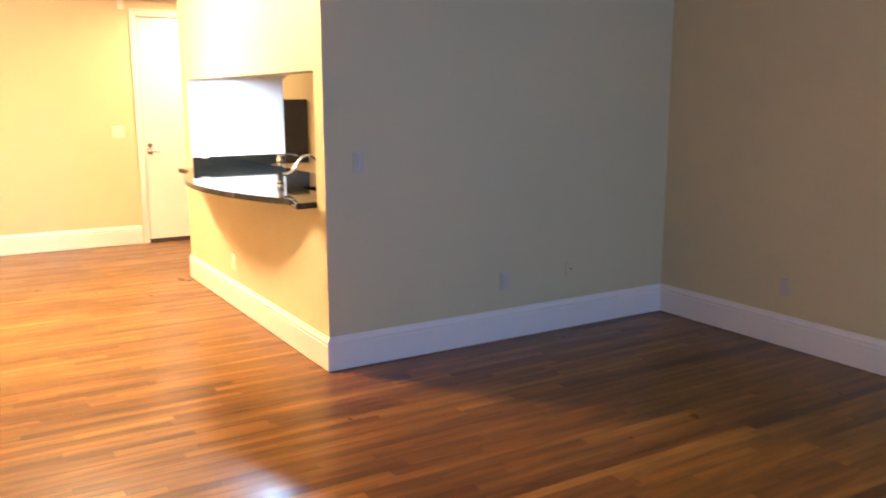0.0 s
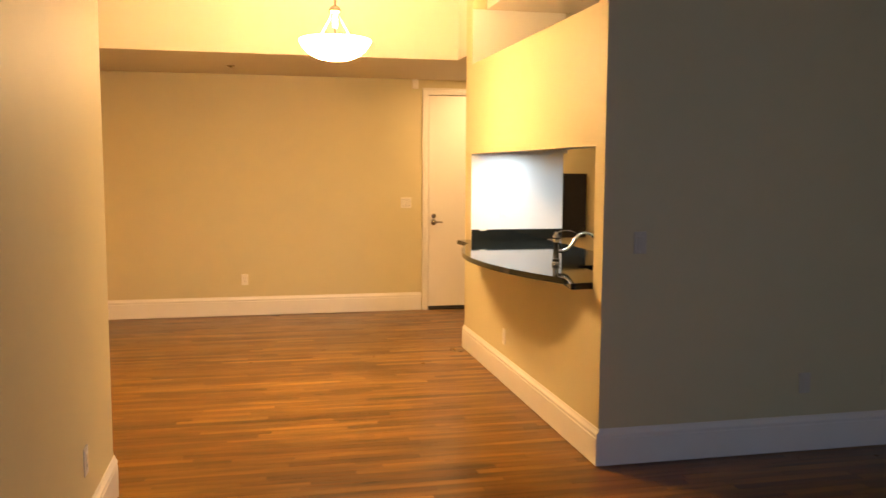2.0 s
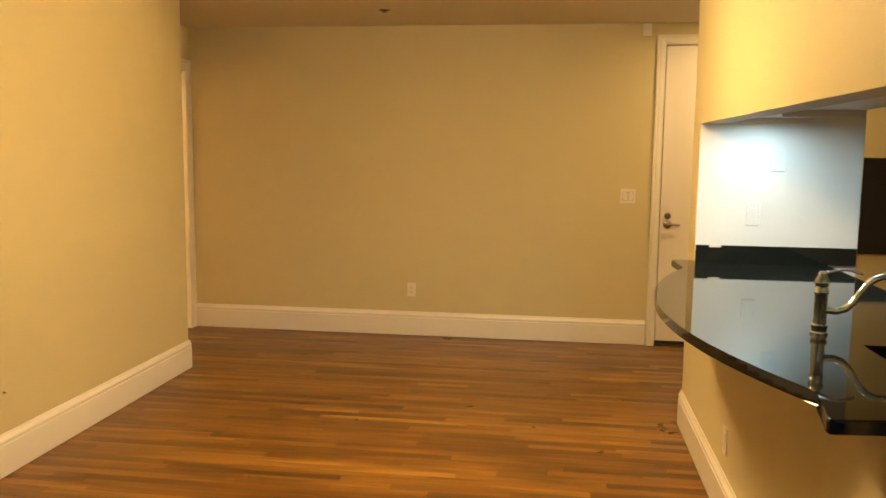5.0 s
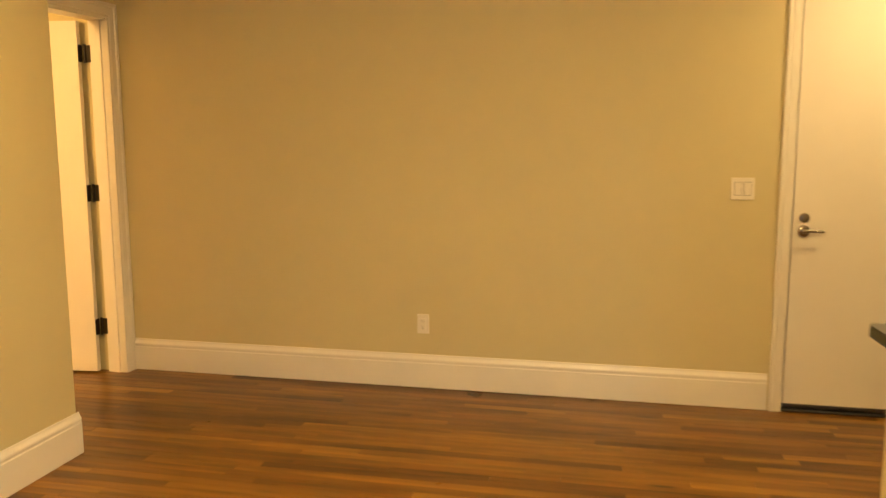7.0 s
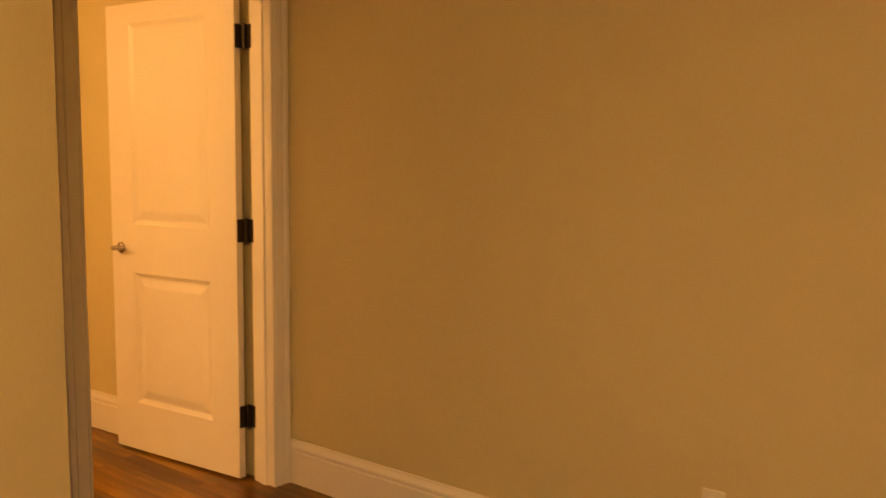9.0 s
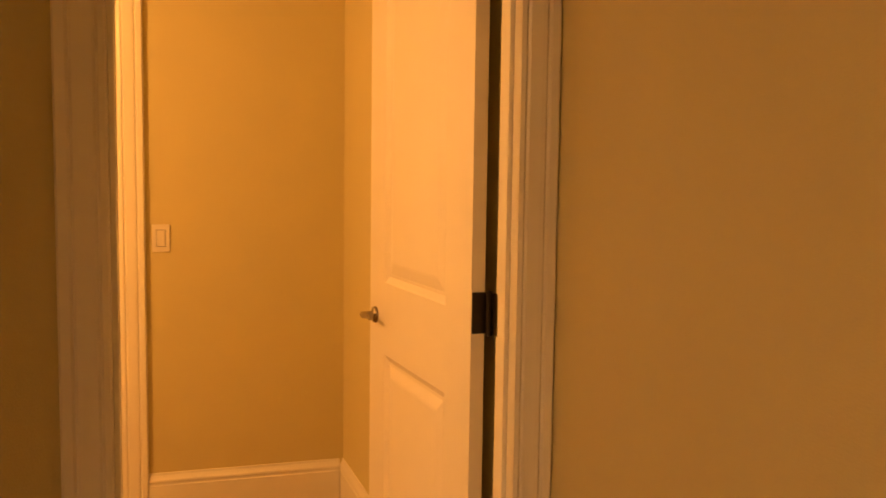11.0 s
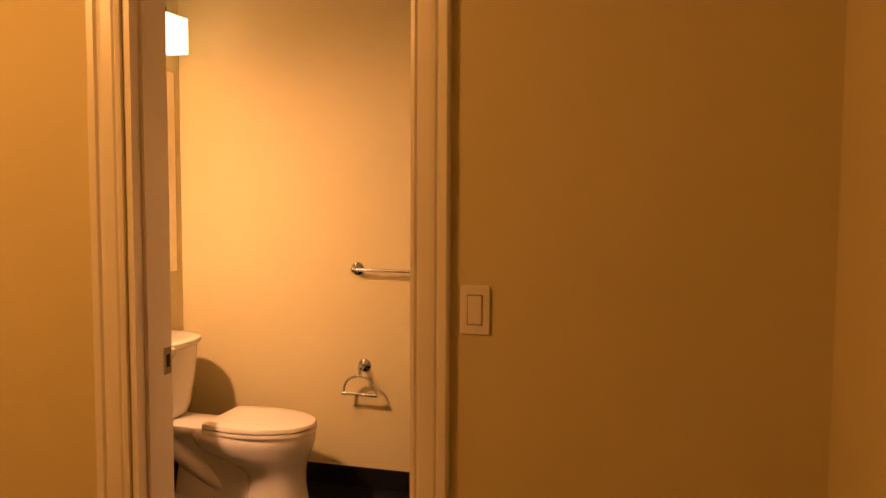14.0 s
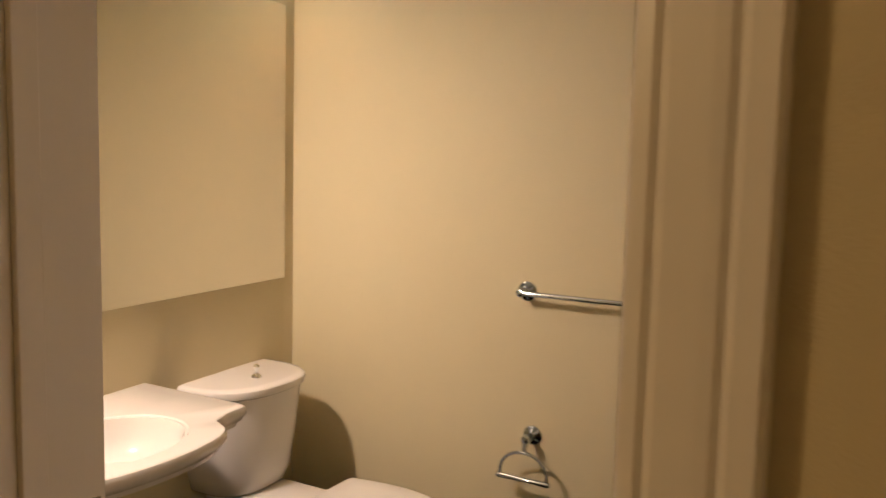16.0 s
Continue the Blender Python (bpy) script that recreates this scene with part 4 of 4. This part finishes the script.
part("glass", sheet(bmesh.new(), [(gx0, mirror_wall(gx0) + 0.001), (gx1, mirror_wall(gx1) + 0.001), (gx1, mirror_wall(gx1) + 0.006), (gx0, mirror_wall(gx0) + 0.006)], 1.044, 2.04), MIRROR, mirror)

sconce = empty("vanity_light", -6.8, YM, 2.1, label="lit frosted glass vanity light above the mirror", category="wall lamp")
part("backplate", sheet(bmesh.new(), [(-7.3, mirror_wall(-7.3)), (-5.91, mirror_wall(-5.91)), (-5.91, mirror_wall(-5.91) + 0.016), (-7.3, mirror_wall(-7.3) + 0.016)], 2.255, 2.335), NICKEL, sconce)
for x in (-7.23, -6.605, -5.98):
    part("arm", boxes((x - 0.014, mirror_wall(x), 2.278, x + 0.014, mirror_wall(x) + 0.11, 2.312), bevel=0.003), BRONZE, sconce, "dark metal arm")
    y0, y1, z0, z1 = mirror_wall(x) + 0.035, mirror_wall(x) + 0.145, 2.108, 2.276
    bm = boxes((x - 0.13, y0, z0, x - 0.125, y1, z1), (x + 0.125, y0, z0, x + 0.13, y1, z1), (x - 0.125, y0, z0, x + 0.125, y0 + 0.005, z1),
               (x - 0.125, y1 - 0.005, z0, x + 0.125, y1, z1), (x - 0.125, y0 + 0.005, z1 - 0.005, x + 0.125, y1 - 0.005, z1))
    part("shade", bm, SCONCEGLASS, sconce, "glowing frosted glass shade")


def rosette(bm, x, y, z):
    return lathe(bm, [(0.032, 0), (0.032, 0.005), (0.027, 0.010), (0.018, 0.014), (0.012, 0.020), (0.010, 0.045), (0.013, 0.050), (0.015, 0.058), (0.012, 0.066), (0.004, 0.070)], 24, pose(x, y, z, 0, 90))


bar = empty("towel_bar", XB, 3.2, 1.079, label="chrome towel bar on round posts on cream wall", category="towel bar")
for y in (2.921, 3.683):
    part("post", rosette(bmesh.new(), XB, y, 1.079), FAUCET, bar, smooth=True)
part("rod", tube(bmesh.new(), [(XB + 0.057, 2.921, 1.079), (XB + 0.057, 3.2, 1.079), (XB + 0.057, 3.683, 1.079)], 0.0085, 14), FAUCET, bar, smooth=True)
RY, RZ = 2.957, 0.607
holder = empty("paper_holder", XB, RY, RZ, label="chrome half-ring paper holder hanging on cream wall", category="paper holder")
part("post", rosette(bmesh.new(), XB, RY, RZ), FAUCET, holder, smooth=True)
part("knuckle", tube(bmesh.new(), [(XB + 0.055, RY, RZ), (XB + 0.062, RY, RZ - 0.02), (XB + 0.068, RY, RZ - 0.045)], [0.011, 0.009, 0.008], 12), FAUCET, holder, smooth=True)
pts = [(XB + 0.070, RY + 0.082 * math.cos(a), RZ - 0.125 + 0.085 * max(0.0, math.sin(a)) ** 0.75) for a in [math.pi * i / 28 for i in range(29)]]
part("ring", tube(bmesh.new(), pts, 0.0058, 10), FAUCET, holder, smooth=True)
part("roller", tube(bmesh.new(), [(XB + 0.070, RY - 0.092, RZ - 0.128), (XB + 0.070, RY - 0.08, RZ - 0.128), (XB + 0.070, RY, RZ - 0.128), (XB + 0.070, RY + 0.08, RZ - 0.128), (XB + 0.070, RY + 0.092, RZ - 0.128)],
                    [0.008, 0.0095, 0.007, 0.0095, 0.008], 12), FAUCET, holder, smooth=True)

tile_base = empty("trim_bathroom", label="dark slate tile base along bathroom walls", category="baseboard", kind="structure")
y = YM + 0.012
while y < 4.56:
    part("base_tile", boxes((XB, y + 0.001, 0, XB + 0.010, min(y + 0.304, 4.575), 0.098), bevel=0.0015), TILE, tile_base)
    y += 0.3055
x = XB + 0.012
while x < XV - 0.17:
    part("base_tile", boxes((x + 0.001, mirror_wall(x), 0, min(x + 0.304, XV - 0.157), mirror_wall(x + 0.304) + 0.008, 0.098), bevel=0.0015), TILE, tile_base)
    x += 0.3055

# ---------------------------------------------------------------- floor strips
def strip_mesh(length, w):
    g, d = 0.0005, 0.0004
    verts, faces = [], []
    for z, k in ((-0.008, g), (-d, g), (0.0, 1.5 * g)):
        verts += [(k, k, z), (length - k, k, z), (length - k, w - k, z), (k, w - k, z)]
    for a, b in ((0, 4), (4, 8)):
        for i in range(4):
            j = (i + 1) % 4
            faces.append((a + i, a + j, b + j, b + i))
    faces.append((8, 9, 10, 11))
    return verts, faces


def strip_floor():
    rng = random.Random(4)
    w = 0.0572
    shared = {}
    verts, faces = [], []
    count = 0
    y = -6.9
    while y < 5.0:
        left = XV - 0.05 if y > -1.87 else -7.6
        x = left - rng.random() * 0.9
        while x < 3.3:
            l = rng.choice((0.33, 0.45, 0.55, 0.7, 0.85, 1.05, 1.3, 1.6))
            lift = rng.uniform(-0.0003, 0.0)
            x0 = max(x, left)
            if count < 300 and x == x0 and -2.4 < x + l / 2 < -0.15 and -1.6 < y < 4.6:
                if l not in shared:
                    me = bpy.data.meshes.new("plank")
                    me.from_pydata(*[strip_mesh(l, w)[0], [], strip_mesh(l, w)[1]])
                    me.materials.append(WOOD)
                    shared[l] = me
                ob = new("plank", shared[l])
                ob.parent = floor
                ob.location = (x, y, lift)
                count += 1
            else:
                k = len(verts)
                vs, fs = strip_mesh(min(x + l, 3.3) - x0, w)
                verts += [(a + x0, b + y, c + lift) for a, b, c in vs]
                faces += [tuple(i + k for i in f) for f in fs]
            x += l
        y += w
    me = bpy.data.meshes.new("planks")
    me.from_pydata(verts, [], faces)
    me.materials.append(WOOD)
    ob = new("planks", me)
    ob.parent = floor
    tagged(ob, kind="stuff")


strip_floor()


def tile_squares():
    n = 0.3055
    y = YM + 0.012
    while y < 4.57:
        x = XB + 0.012
        while x < XV - 0.165:
            w, d = min(n, XV - 0.155 - x) - 0.003, min(n, 4.58 - y) - 0.003
            bm = box(bmesh.new(), 0, 0, -0.012, w, d, 0, 0.0012, 1)
            ob = part("tile", bm, TILE, tile_floor)
            ob.location = (x, y, 0)
            x += n
        y += n


tile_squares()
